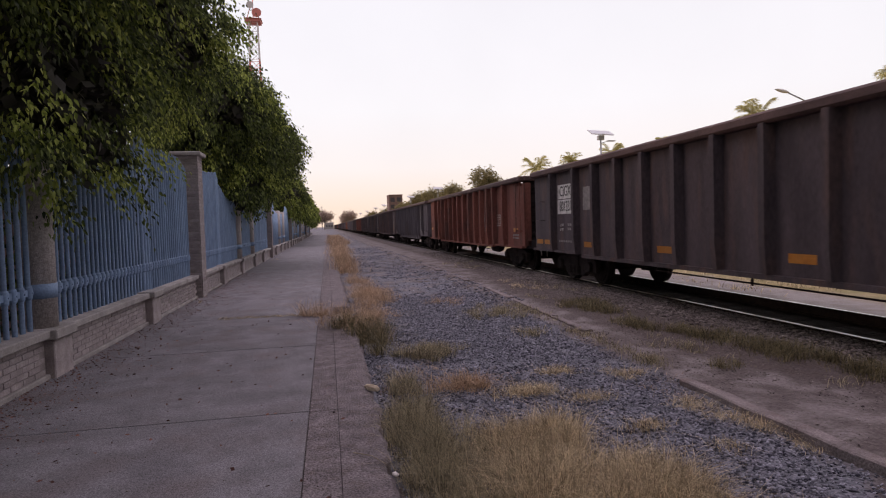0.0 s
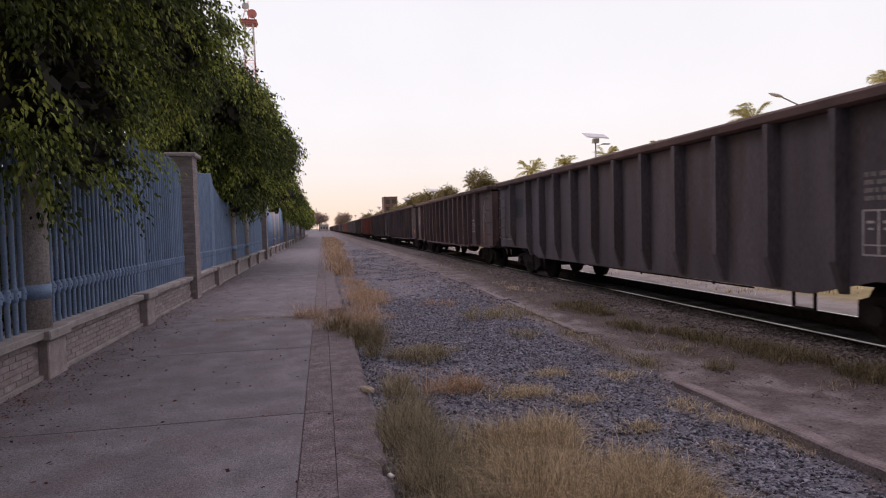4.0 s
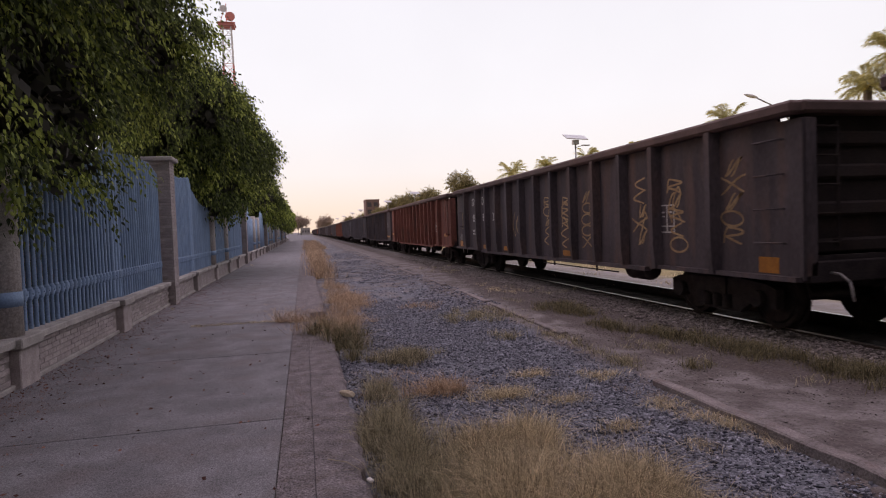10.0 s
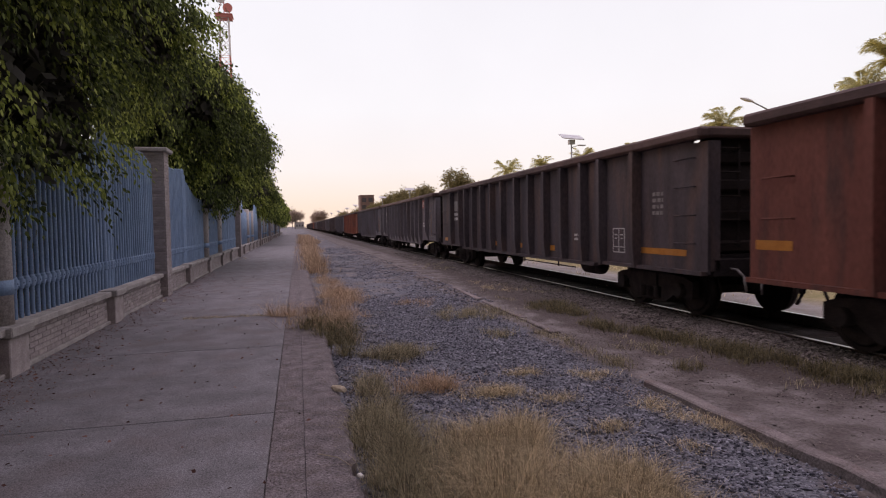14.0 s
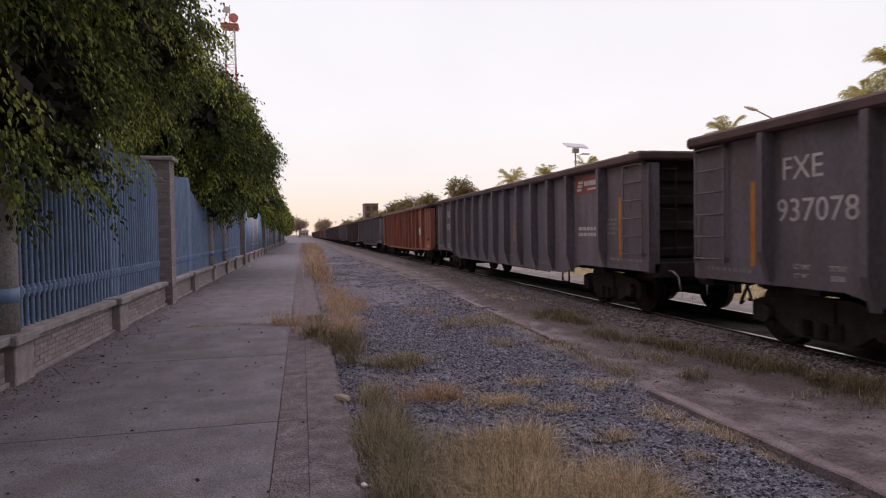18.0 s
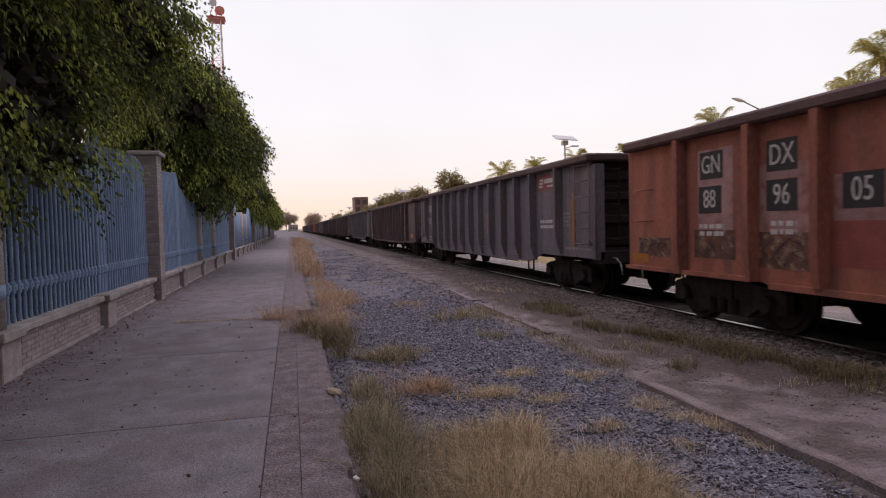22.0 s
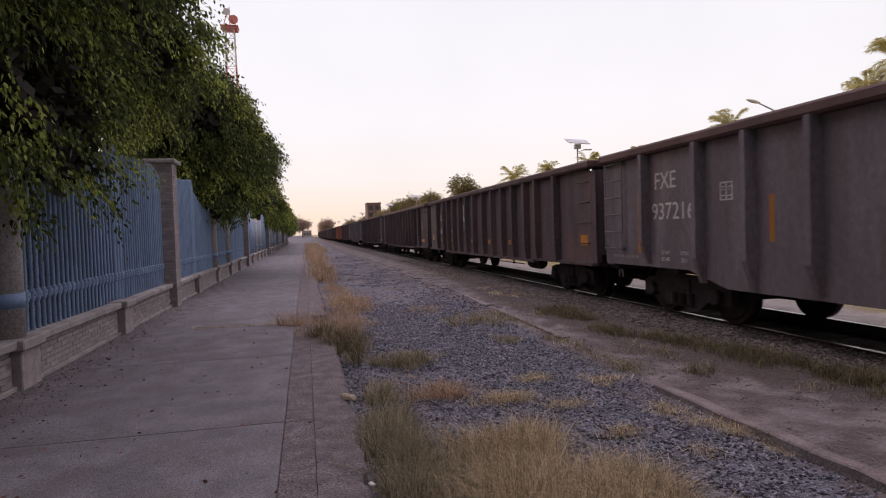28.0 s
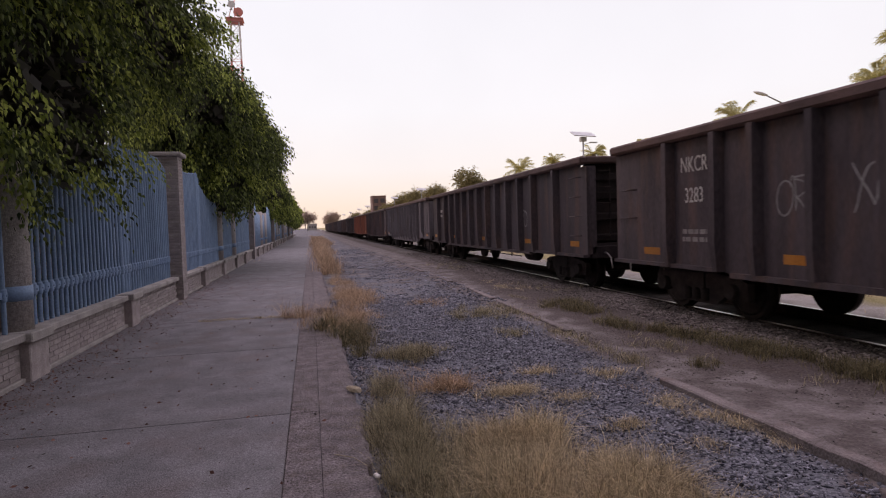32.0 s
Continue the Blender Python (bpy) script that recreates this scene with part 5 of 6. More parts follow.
reflectors(c, (0.6, 4.5, 6.65, 8.75, 10.85), 0.96)
patch(c, "reflector", h - 15.3, 1.05, 1.3, 0.1, M["orange"], "long yellow stripe")
stencil(c, 13.95, 1.2, 0.42, 0.45)
bars(c, h - 15.2, 1.95, 4, 0.3, 0.06, M["smudge"], 92)
bars(c, h - 12.3, 1.25, 2, 0.4, 0.05, M["letter"], 93)

c, h = add("smooth", "grey", "grey gondola wagon with side ladders, white lettering and orange stripes", 156.85)
grey_marks(c, "937078", 101)
c, h = add("smooth", "grey", "grey gondola wagon with side ladders, white lettering and orange stripes", 174.55)
grey_marks(c, "937117", 111)

c, h = add("ribbed", "rust", "rust-red gondola wagon with dark number boards and a pale front stencil", 192.55)
for s, d, z in (("GN", 2.15, 2.3), ("88", 2.12, 1.82), ("DX", 3.42, 2.3), ("96", 3.42, 1.82), ("05", 4.5, 1.82)):
    patch(c, "board", h - d, z, 0.48, 0.38, M["black"], "dark number board", 0.006)
    letter(c, s, 0.36, h - d, z, squeeze=0.75, d=0.009)
bars(c, h - 2.15, 1.42, 2, 0.5, 0.06, M["letter"], 121)
bars(c, h - 3.45, 1.45, 2, 0.4, 0.06, M["letter"], 122)
reflectors(c, (0.35, 6.65, 9.8, 12.0, 15.9), 0.93, 0.5, 0.14)
for d, z, w, hh in ((2.22, 1.95, 0.72, 1.15), (3.45, 1.78, 0.8, 0.85), (4.55, 1.6, 0.8, 0.8)):
    patch(c, "repaint", h - d, z, w, hh, M["mauve"], "dusty mauve repainted panel", 0.002)
for k, (d, z, w, hh) in enumerate(((0.75, 1.12, 0.9, 0.3), (2.2, 1.2, 0.85, 0.4), (3.45, 1.15, 0.85, 0.45), (5.7, 1.1, 0.8, 0.3), (7.7, 1.1, 0.8, 0.35))):
    patch(c, "scuff", h - d, z, w, hh, M["scuff"], "scuffed peeling paint", 0.0035)
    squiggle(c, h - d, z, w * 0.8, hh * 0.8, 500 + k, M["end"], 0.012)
patch(c, "pale_patch", h - 13.8, 1.62, 0.42, 0.34, M["white"], "pale torn notice")
squiggle(c, h - 13.8, 1.55, 0.3, 0.2, 123, M["under"], 0.015)
patch(c, "pale_patch", h - 4.5, 1.25, 0.8, 0.5, M["red_panel"], "faded red patch")
squiggle(c, h - 6.6, 1.5, 0.8, 0.6, 124, M["red_panel"])

c, h = add("smooth", "grey", "grey gondola wagon with side ladders, white lettering and orange stripes", 210.25)
grey_marks(c, "937250", 131)

c, h = add("ribbed_wide", "brown", "dark brown gondola wagon with pale boards and long orange reflectors", 228.05)
number_plate_board(c, "CIGX", "801310", 2.38, 0.75, 0.05)
reflectors(c, (0.45, 3.8, 6.1, 8.4, 10.8), 0.98, 0.5, 0.12)
reflectors(c, (15.6,), 1.1, 0.5, 0.2)
stencil(c, 13.95, 1.3, 0.62, 0.42)
bars(c, h - 12.4, 1.2, 2, 0.4, 0.05, seed=141)
patch(c, "pale_patch", h - 8.6, 1.9, 0.8, 0.7, M["rim"], "dull rubbed patch")

c, h = add("smooth", "grey", "grey gondola wagon with rusty tinge, side ladders and orange stripes", 245.75)
grey_marks(c, "937216", 151)

c, h = add("ribbed_wide", "brown", "dark brown gondola wagon with white lettering and a pale poster", 262.62)
letter(c, "CoER", 0.36, h - 2.33, 2.09, squeeze=0.75)
letter(c, "803664", 0.33, h - 2.33, 1.52, squeeze=0.66)
bars(c, h - 2.33, 1.2, 2, 0.75, 0.06, M["yspray"], 161)
reflectors(c, (0.48, 15.9), 1.26, 0.34, 0.22)
reflectors(c, (4.2, 7.2, 9.2, 11.2), 1.16, 0.5, 0.13)
patch(c, "poster", h - 6.2, 2.16, 0.62, 0.62, M["white"], "pale square poster")
part("poster_mark", boxes((SIDE - 0.009, SIDE - 0.005, h - 6.4, h - 6.0, 2.0, 2.34)), M["navy"], c)
patch(c, "poster", h - 6.2, 1.68, 0.62, 0.22, M["teal"], "teal patch")
patch(c, "pale_patch", h - 4.2, 1.52, 0.7, 0.12, M["smudge"], "faded strip")

c, h = add("ribbed_wide", "black", "black gondola wagon with white lettering and faint chalk graffiti", 279.95)
letter(c, "NKCR", 0.34, h - 2.4, 2.33, squeeze=0.72)
letter(c, "3283", 0.33, h - 2.4, 1.86, squeeze=0.72)
bars(c, h - 2.4, 1.28, 2, 0.6, 0.07, M["smudge"], 171)
reflectors(c, (1.2, 4.45, 6.65, 8.75, 12.95), 0.98, 0.5, 0.12)
squiggle(c, h - 4.5, 1.75, 0.8, 0.5, 172, width=0.026)
squiggle(c, h - 5.6, 1.8, 0.8, 0.6, 173, width=0.026)
squiggle(c, h - 7.4, 1.5, 0.7, 0.8, 174)
squiggle(c, h - 8.6, 1.8, 0.9, 0.7, 175)
bars(c, h - 15.0, 1.95, 4, 0.3, 0.06, M["smudge"], 176)
patch(c, "reflector", h - 15.2, 1.1, 0.8, 0.12, M["orange"], "orange reflector strip")
stencil(c, 13.95, 1.25, 0.5, 0.44)

back = 297.7
for k, (style, paint) in enumerate((("ribbed", "black"), ("smooth", "grey"), ("ribbed", "brown"), ("ribbed", "rust"), ("ribbed", "black"), ("ribbed", "brown"), ("smooth", "slate"), ("ribbed", "black"), ("ribbed", "brown"), ("ribbed", "black"), ("smooth", "slate"), ("ribbed", "brown"), ("ribbed", "black"))):
    c, h = add(style, paint, {"black": "black gondola wagon far down the train", "grey": "grey gondola wagon far down the train", "brown": "dark brown gondola wagon far down the train", "rust": "rust-red gondola wagon far down the train", "slate": "dark slate gondola wagon far down the train"}[paint], back)
    if k < 5:
        bars(c, h - 1.65, 2.05, 2, 0.7, 0.12, M["letter"], 300 + k)
        reflectors(c, (0.5, 4.0, 8.4, 12.8, 15.8), 1.02)
        squiggle(c, h - 12.4, 1.6, 0.8, 0.7, 310 + k)
    back += PITCH

# cars stand where they are at the start; motions() carries them on
for car, y in TRAIN:
    car.matrix_basis = pose(TRACK_X, y, 0)

# ---------------------------------------------------------------- trees
def leaf_blades(rng, base, axis, length, width):
    """Pointed oval leaves folded along the midrib, two quads each."""
    n = len(base)
    axis = unit(axis)
    side = unit(np.cross(axis, rng.normal(size=(n, 3))))
    up = np.cross(side, axis)
    ln, wd = (length * rng.uniform(0.7, 1.25, n))[:, None], (width * rng.uniform(0.75, 1.2, n))[:, None]
    a, b = base + axis * ln * 0.3, base + axis * ln * 0.68
    tip = base + axis * ln + np.array((0, 0, -0.12)) * ln
    v = np.stack([base, a + side * wd / 2 + up * wd * 0.18, b + side * wd * 0.36 + up * wd * 0.14, tip, b - side * wd * 0.36 + up * wd * 0.14, a - side * wd / 2 + up * wd * 0.18], 1).reshape(-1, 3)
    k = np.arange(n)[:, None] * 6
    return v, np.concatenate([k + np.array((0, 1, 2, 3)), k + np.array((0, 3, 4, 5))], 0)


def crown_mesh(name, seed, centre, radii, sprays, per, leaf, material, spray_len=0.34, droop=0.55, shell=0.7, lump=0.2, folded=False):
    """Leaves on drooping sprays all over one rounded mass."""
    rng = np.random.default_rng(seed)
    d = unit(rng.normal(size=(sprays, 3)))
    lumps = 1 + lump * smooth_noise(d[:, 0] * 2.1 + d[:, 2] * 1.3, d[:, 1] * 2.1 - d[:, 2], seed) + 0.5 * lump * smooth_noise(d[:, 0] * 5 - d[:, 2] * 4, d[:, 1] * 5 + d[:, 2] * 3, seed + 7)
    r = rng.uniform(shell ** 2, 1, sprays) ** 0.5 * lumps
    base = np.asarray(centre) + d * r[:, None] * np.asarray(radii)
    return sprays_mesh(name, rng, base, d, per, leaf, material, spray_len, droop, folded)


def sprays_mesh(name, rng, base, d, per, leaf, material, spray_len, droop, folded=True):
    n = len(base)
    ax = unit(d * np.array((1, 1, 0.5)) + rng.normal(0, 0.35, (n, 3)) + np.array((0, 0, -droop * 0.6)))
    t = np.linspace(0.05, 1, per)[None, :, None]
    ln = (spray_len * rng.uniform(0.5, 1.5, n))[:, None, None]
    pos = base[:, None] + ax[:, None] * ln * t + np.array((0, 0, -0.7)) * (ln * t ** 2) * droop + rng.normal(0, leaf * 0.35, (n, per, 3))
    la = ax[:, None] * 0.6 + rng.normal(0, 0.4, (n, per, 3)) + np.array((0, 0, -1.0)) * (0.3 + droop)
    make = leaf_blades if folded else leaves
    v, f = make(rng, pos.reshape(-1, 3), la.reshape(-1, 3), leaf, leaf * 0.52)
    return raw_mesh(name, v, f, material)


def tufted(rng, lobes, heads, each, floor):
    """Spray roots: heads of sprays over the outside of several lobes, kept out of one another and above a floor height."""
    size = np.array([r[0] * r[1] + r[1] * r[2] + r[0] * r[2] for _, r in lobes])
    pts, out = [], []
    for (c, r), share in zip(lobes, size / size.sum()):
        n = int(heads * share)
        d = unit(rng.normal(size=(n, 3)))
        p = np.asarray(c) + d * np.asarray(r) * rng.uniform(0.9, 1.04, n)[:, None]
        keep = p[:, 2] > floor(p)
        for c2, r2 in lobes:
            if c2 is not c:
                keep &= (((p - np.asarray(c2)) / np.asarray(r2)) ** 2).sum(1) > 0.8
        pts.append(p[keep])
        out.append(unit(d[keep] / np.asarray(r)))
    p, d = np.concatenate(pts), np.concatenate(out)
    k = np.repeat(np.arange(len(p)), each)
    reach = rng.uniform(-0.12, 0.22, len(p))[k]
    q = p[k] + d[k] * reach[:, None] + rng.normal(0, 0.10, (len(k), 3))
    return q, d[k], k, len(p)


def limbs(seed, foot, top, radius, spread, n=7):
    r = random.Random(seed)
    bm = bmesh.new()
    foot, top = Vector(foot), Vector(top)
    pts = [foot.lerp(top, k / 4) + Vector((r.uniform(-0.05, 0.05), r.uniform(-0.05, 0.05), 0)) * k for k in range(5)]
    for k in range(4):
        tube(bm, pts[k], pts[k + 1], radius * (1 - 0.13 * k), 9, radius * (0.87 - 0.13 * k), False)
    for k in range(n):
        a = 2 * math.pi * k / n + r.uniform(-0.3, 0.3)
        s = pts[2].lerp(pts[4], r.random())
        e = s + Vector((math.cos(a) * spread[0], math.sin(a) * spread[1], r.uniform(0.3, 1.0) * spread[2])) * r.uniform(0.5, 0.85)
        m = s.lerp(e, 0.5) + Vector((0, 0, 0.15 * spread[2]))
        tube(bm, s, m, radius * 0.45, 7, radius * 0.3, False)
        tube(bm, m, e, radius * 0.3, 6, radius * 0.1, False)
    return bm


def ficus(seed, foot, lobes, heads, each, per, leaf, label, floor, spray=0.36, lit_share=0.3):
    """A dense ficus: lobes of dark foliage, tufts of drooping shoots over them, some heads coloured yellower and
    brighter as if lit.
    """
    t = thing("ficus_tree", label, "tree", group="trees along the fence")
    rng = np.random.default_rng(seed)
    (cx, cy, cz), big = lobes[0]
    part("trunk", limbs(seed, (foot[0], foot[1], -0.2), (cx, cy, cz), 0.16, [k * 0.8 for k in big]), M["bark"], t)
    q, d, head, n = tufted(rng, lobes, heads, each, floor)
    light = (rng.uniform(0, 1, n) < lit_share)[head]
    for name, pick, m in (("crown", ~light, "ficus"), ("young_foliage", light, "ficus_tip")):
        if pick.any():
            tagged(part(name, sprays_mesh(name, rng, q[pick], d[pick], per, leaf, M[m], spray, 0.6), None, t), kind="stuff")
    # filling inside the lobes, in the shade-darkened leaf colour
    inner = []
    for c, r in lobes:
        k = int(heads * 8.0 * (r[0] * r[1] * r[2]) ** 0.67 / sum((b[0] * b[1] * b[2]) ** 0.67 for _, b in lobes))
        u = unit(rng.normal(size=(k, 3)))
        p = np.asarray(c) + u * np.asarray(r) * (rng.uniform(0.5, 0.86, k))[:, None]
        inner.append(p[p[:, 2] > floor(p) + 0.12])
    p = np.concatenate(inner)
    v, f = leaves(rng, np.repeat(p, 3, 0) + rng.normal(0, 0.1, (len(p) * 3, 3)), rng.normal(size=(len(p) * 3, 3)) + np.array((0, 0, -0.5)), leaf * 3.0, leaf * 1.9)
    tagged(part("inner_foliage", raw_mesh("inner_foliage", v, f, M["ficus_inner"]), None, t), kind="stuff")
    return t


def ragged(z0, rise, seed, amount=0.22, freq=1.2):
    """An uneven underside: height z0 plus a rise that depends on the place along the fence."""
    return lambda p: z0 + rise(p) + amount * smooth_noise(p[:, 0] * freq, p[:, 1] * freq, seed)


# last lobe: out of view overhead, added to shade the crown's left
ficus(1, (-4.3, 8.6), [((-4.0, 8.6, 6.3), (2.25, 4.6, 3.1)), ((-3.25, 12.0, 5.15), (1.4, 1.9, 1.35)), ((-2.9, 5.6, 5.8), (1.5, 2.3, 2.0)), ((-3.05, 8.2, 3.4), (0.55, 1.85, 1.45)), ((-2.8, 10.8, 4.85), (0.95, 1.6, 0.7)), ((-2.3, 2.6, 6.9), (2.3, 3.2, 1.7))], 1900, 11, 10, 0.07,
      "dense dark green ficus overhanging the blue fence", ragged(2.2, lambda p: np.maximum(np.maximum(np.clip((p[:, 1] - 9.2) * 2.6, 0, 1.75), np.clip((p[:, 0] + 2.75) * 2.2, 0, 2.2)), np.clip((6.7 - p[:, 1]) * 1.2, 0, 2.0)), 5, 0.2))
ficus(2, (-4.2, 24.0), [((-3.9, 23.6, 5.0), (2.15, 4.0, 2.4)), ((-3.1, 23.2, 3.6), (0.85, 2.5, 1.3)), ((-2.7, 26.4, 4.8), (1.35, 2.8, 1.35)), ((-3.3, 21.0, 5.6), (1.4, 2.0, 1.3)), ((-3.7, 30.0, 4.6), (1.5, 3.0, 1.1))], 1500, 10, 8, 0.11,
      "rounded dark green ficus hanging low over the fence", ragged(2.5, lambda p: np.clip((p[:, 1] - 25.2) * 0.34, 0, 1.5) + np.clip((21.0 - p[:, 1]) * 0.9, 0, 2.5) + np.clip((p[:, 0] + 2.6) * 0.9, 0, 1.6), 6), 0.42, 0.22)
# two unseen ficus added behind the camera to darken faces turned back
for k in range(2):
    y = -6.0 - 12.0 * k
    ficus(5 + k, (-4.2, y), [((-3.75, y, 5.2), (2.5, 4.6, 3.0))], 700, 5, 8, 0.13, "unseen dark green ficus, added behind to dim the light", ragged(2.4, lambda p: 0 * p[:, 0], 8), 0.5)
for k, (y, z, r, low) in enumerate(((54.0, 4.35, 1.8, 2.9), (63.0, 4.0, 1.6, 2.9), (74.0, 4.2, 1.7, 2.8), (87.0, 4.0, 1.7, 2.7), (101.0, 4.1, 1.7, 2.6), (117.0, 4.0, 1.7, 2.5))):
    ficus(10 + k, (-4.3, y), [((-3.75, y, z), (r, 4.0 + 0.3 * k, 1.6)), ((-3.4, y + 2.0, z - 0.6), (r * 0.8, 2.6, 1.1)), ((-3.6, y - 2.4, z + 0.3), (r * 0.7, 2.0, 1.1))], 420, 8, 8, 0.15 + 0.03 * k, "dark green ficus further along the fence", ragged(low, lambda p: 0 * p[:, 0], 9 + k, 0.2), 0.5, 0.4 if k < 2 else 0.6)


def broad_tree(seed, x, y, z, r, leaf, sprays, label, material="far_leaf"):
    t = thing("broadleaf_tree", label, "tree", group="trees beyond the railway")
    part("trunk", limbs(seed, (x, y, 0), (x, y, z), 0.2 + r * 0.03, (r, r, r * 0.8)), M["bark"], t)
    for k in range(4):
        rr = random.Random(seed * 7 + k)
        c = (x + rr.uniform(-0.55, 0.55) * r, y + rr.uniform(-0.5, 0.5) * r, z + rr.uniform(-0.4, 0.45) * r)
        tagged(part("crown", crown_mesh("crown", seed * 9 + k, c, (r * 0.55, r * 0.55, r * 0.45), sprays, 8, leaf, M[material], leaf * 3, 0.15, 0.5, 0.3), None, t), kind="stuff")
    return t


for s, x, y, z, r in ((31, 25, 95.5, 7.7, 2.5), (32, 26, 126.6, 7.4, 2.5), (33, 27, 157, 7.7, 3.0), (34, 28, 195, 8.0, 3.6), (35, 29, 235, 6.6, 3.4), (36, 30, 300, 6.2, 3.4), (37, 28, 360, 6.4, 3.6)):
    broad_tree(s, x, y, z, r, 0.22 + 0.0012 * y, 260, "sunlit olive broadleaf tree beyond the railway")
for s, x, y, z, r in ((41, 13, 430, 8.0, 6.0), (42, 34, 470, 7.0, 5.5), (43, -1.5, 400, 8.0, 4.6), (44, 22, 640, 7, 6), (45, 52, 640, 8, 7), (46, -12, 520, 7, 5)):
    broad_tree(s, x, y, z, r, 0.6, 260, "hazy brown tree at the far end of the line", "haze_leaf")


# unseen tall trees added behind the camera to dim light from there
for s, x, y in ((61, 12.5, -9), (62, 14, -19), (63, 2.6, -22), (64, -2, -34), (65, 12, -32), (66, 20, -12), (67, 3, -42), (68, -9, -14)):
    broad_tree(s, x, y, 8.5, 5.0, 0.5, 420, "unseen tall dark broadleaf tree, added to dim light from behind", "ficus")


def palm(seed, x, y, z, r):
    t = thing("fan_palm", "tall palm with a sunlit feathery crown", "palm", group="palms beyond the railway")
    rng = np.random.default_rng(seed)
    bm = bmesh.new()
    tube(bm, (x, y, 0), (x, y, z * 0.6), 0.24, 10, 0.19, False)
    tube(bm, (x, y, z * 0.6), (x, y, z), 0.19, 10, 0.16)
    part("trunk", bm, M["palm_bark"], t)
    vs, fs, at = [], [], 0
    for k in range(30):
        a, up = rng.uniform(0, 6.28), rng.uniform(-0.5, 1.5)
        u = np.linspace(0.1, 1, 40)
        out = np.array((math.cos(a), math.sin(a), 0))
        ray = np.array((x, y, z)) + out * (u * r * math.cos(up * 0.7))[:, None] + np.array((0, 0, 1)) * ((u * math.sin(up) * 1.15 - 0.42 * u ** 2.4) * r)[:, None]
        p = np.repeat(ray, 4, 0)
        ax = np.tile(np.array([1, -1, 1, -1])[:, None], (40, 1)) * np.array((-out[1], out[0], 0)) + out * 0.6 + rng.normal(0, 0.25, (160, 3)) + np.array((0, 0, -0.45))
        v, f = leaves(rng, p, ax, r * 0.24, 0.022)
        vs.append(v)
        fs.append(f + at)
        at += len(v)
    tagged(part("fronds", raw_mesh("fronds", np.concatenate(vs), np.concatenate(fs), M["palm_leaf"]), None, t), kind="stuff")
    return t


for s, x, y, z, r in ((51, 24.5, 69.6, 7.8, 1.9), (52, 24.5, 58.9, 7.5, 1.25), (53, 24.5, 50.0, 7.3, 1.15), (54, 24.5, 41.5, 6.9, 0.8), (55, 24.5, 31.5, 7.2, 1.3), (56, 24.5, 22.4, 7.1, 1.15), (57, 24.5, 20.9, 8.2, 1.35)):
    palm(s, x, y, z, r)



# ---------------------------------------------------------------- lamps, tower, far building
def solar_lamp(x, y, z):
    t = thing("solar_street_lamp", "grey street lamp with a flat solar panel on top", "street lamp", pose(x, y, 0), "solar lamps")
    bm = bmesh.new()
    tube(bm, (0, 0, 0), (0, 0, z - 0.3), 0.07, 10, 0.05)
    part("pole", bm, M["grey_steel"], t)
    part("solar_panel", boxes((-0.82, 0.82, -0.45, 0.45, -0.03, 0.03), bevel=0.006), M["solar"], t, "", pose(0, 0, z, 25, 3, 0))
    part("battery_box", boxes((-0.22, 0.22, -0.15, 0.15, z - 0.52, z - 0.2), bevel=0.02), M["grey_steel"], t)
    bm = bmesh.new()
    tube(bm, (0, 0, z - 0.75), (0.5, -0.1, z - 0.6), 0.025, 6)
    box(bm, 0.45, 1.0, -0.22, 0.02, z - 0.63, z - 0.56)
    part("lamp_arm", bm, M["grey_steel"], t)


solar_lamp(19.15, 40.7, 7.6)
for y, z in ((106.3, 7.75), (141.6, 7.95), (209.8, 8.4), (246.4, 8.5), (300, 8.6), (360, 8.8)):
    solar_lamp(19.3, y, z)
t = thing("street_lamp", "grey street lamp with a curved arm", "street lamp")
bm = bmesh.new()
tube(bm, (23.4, 25.4, 0), (23.4, 25.4, 5.9), 0.08, 10, 0.05)
part("pole", bm, M["grey_steel"], t)
bm = bmesh.new()
for a, b in (((23.4, 25.4, 5.9), (22.6, 25.5, 6.7)), ((22.6, 25.5, 6.7), (21.5, 25.6, 7.2))):
    tube(bm, a, b, 0.035, 8)
part("arm", bm, M["grey_steel"], t)
bm = bmesh.new()
for k in range(5):
    tube(bm, (21.55 - k * 0.15, 25.6, 7.21 + 0.03 * k), (21.4 - k * 0.15, 25.6, 7.24 + 0.03 * k), (0.04, 0.07, 0.085, 0.08, 0.06)[k], 10, (0.07, 0.085, 0.08, 0.06, 0.02)[k])
part("lamp_head", bm, M["dish"], t)

tw = thing("radio_tower", "red and white lattice radio tower with dishes", "tower", pose(-7.0, 69.65, 0))
TW = 24.0
sections = [bmesh.new() for k in range(6)]
levels = np.linspace(0, TW - 0.3, 25)


def tw_half(z):
    return 0.85 - 0.42 * z / TW


for k, (a, b) in enumerate(zip(levels, levels[1:])):
    bm = sections[k // 4]
    ha, hb = tw_half(a), tw_half(b)
    for i in range(4):
        sx, sy = ((1, 1), (1, -1), (-1, -1), (-1, 1))[i]
        tx, ty = ((1, -1), (-1, -1), (-1, 1), (1, 1))[i]
        tube(bm, (sx * ha, sy * ha, a), (sx * hb, sy * hb, b), 0.06, 5)
        tube(bm, (sx * ha, sy * ha, a), (tx * hb, ty * hb, b), 0.028, 4)
        tube(bm, (sx * hb, sy * hb, b), (tx * hb, ty * hb, b), 0.028, 4)
for k, bm in enumerate(sections):
    part("lattice_section", bm, M["tower_red" if k % 2 == 0 else "tower_white"], tw, "red painted lattice" if k % 2 == 0 else "white painted lattice")
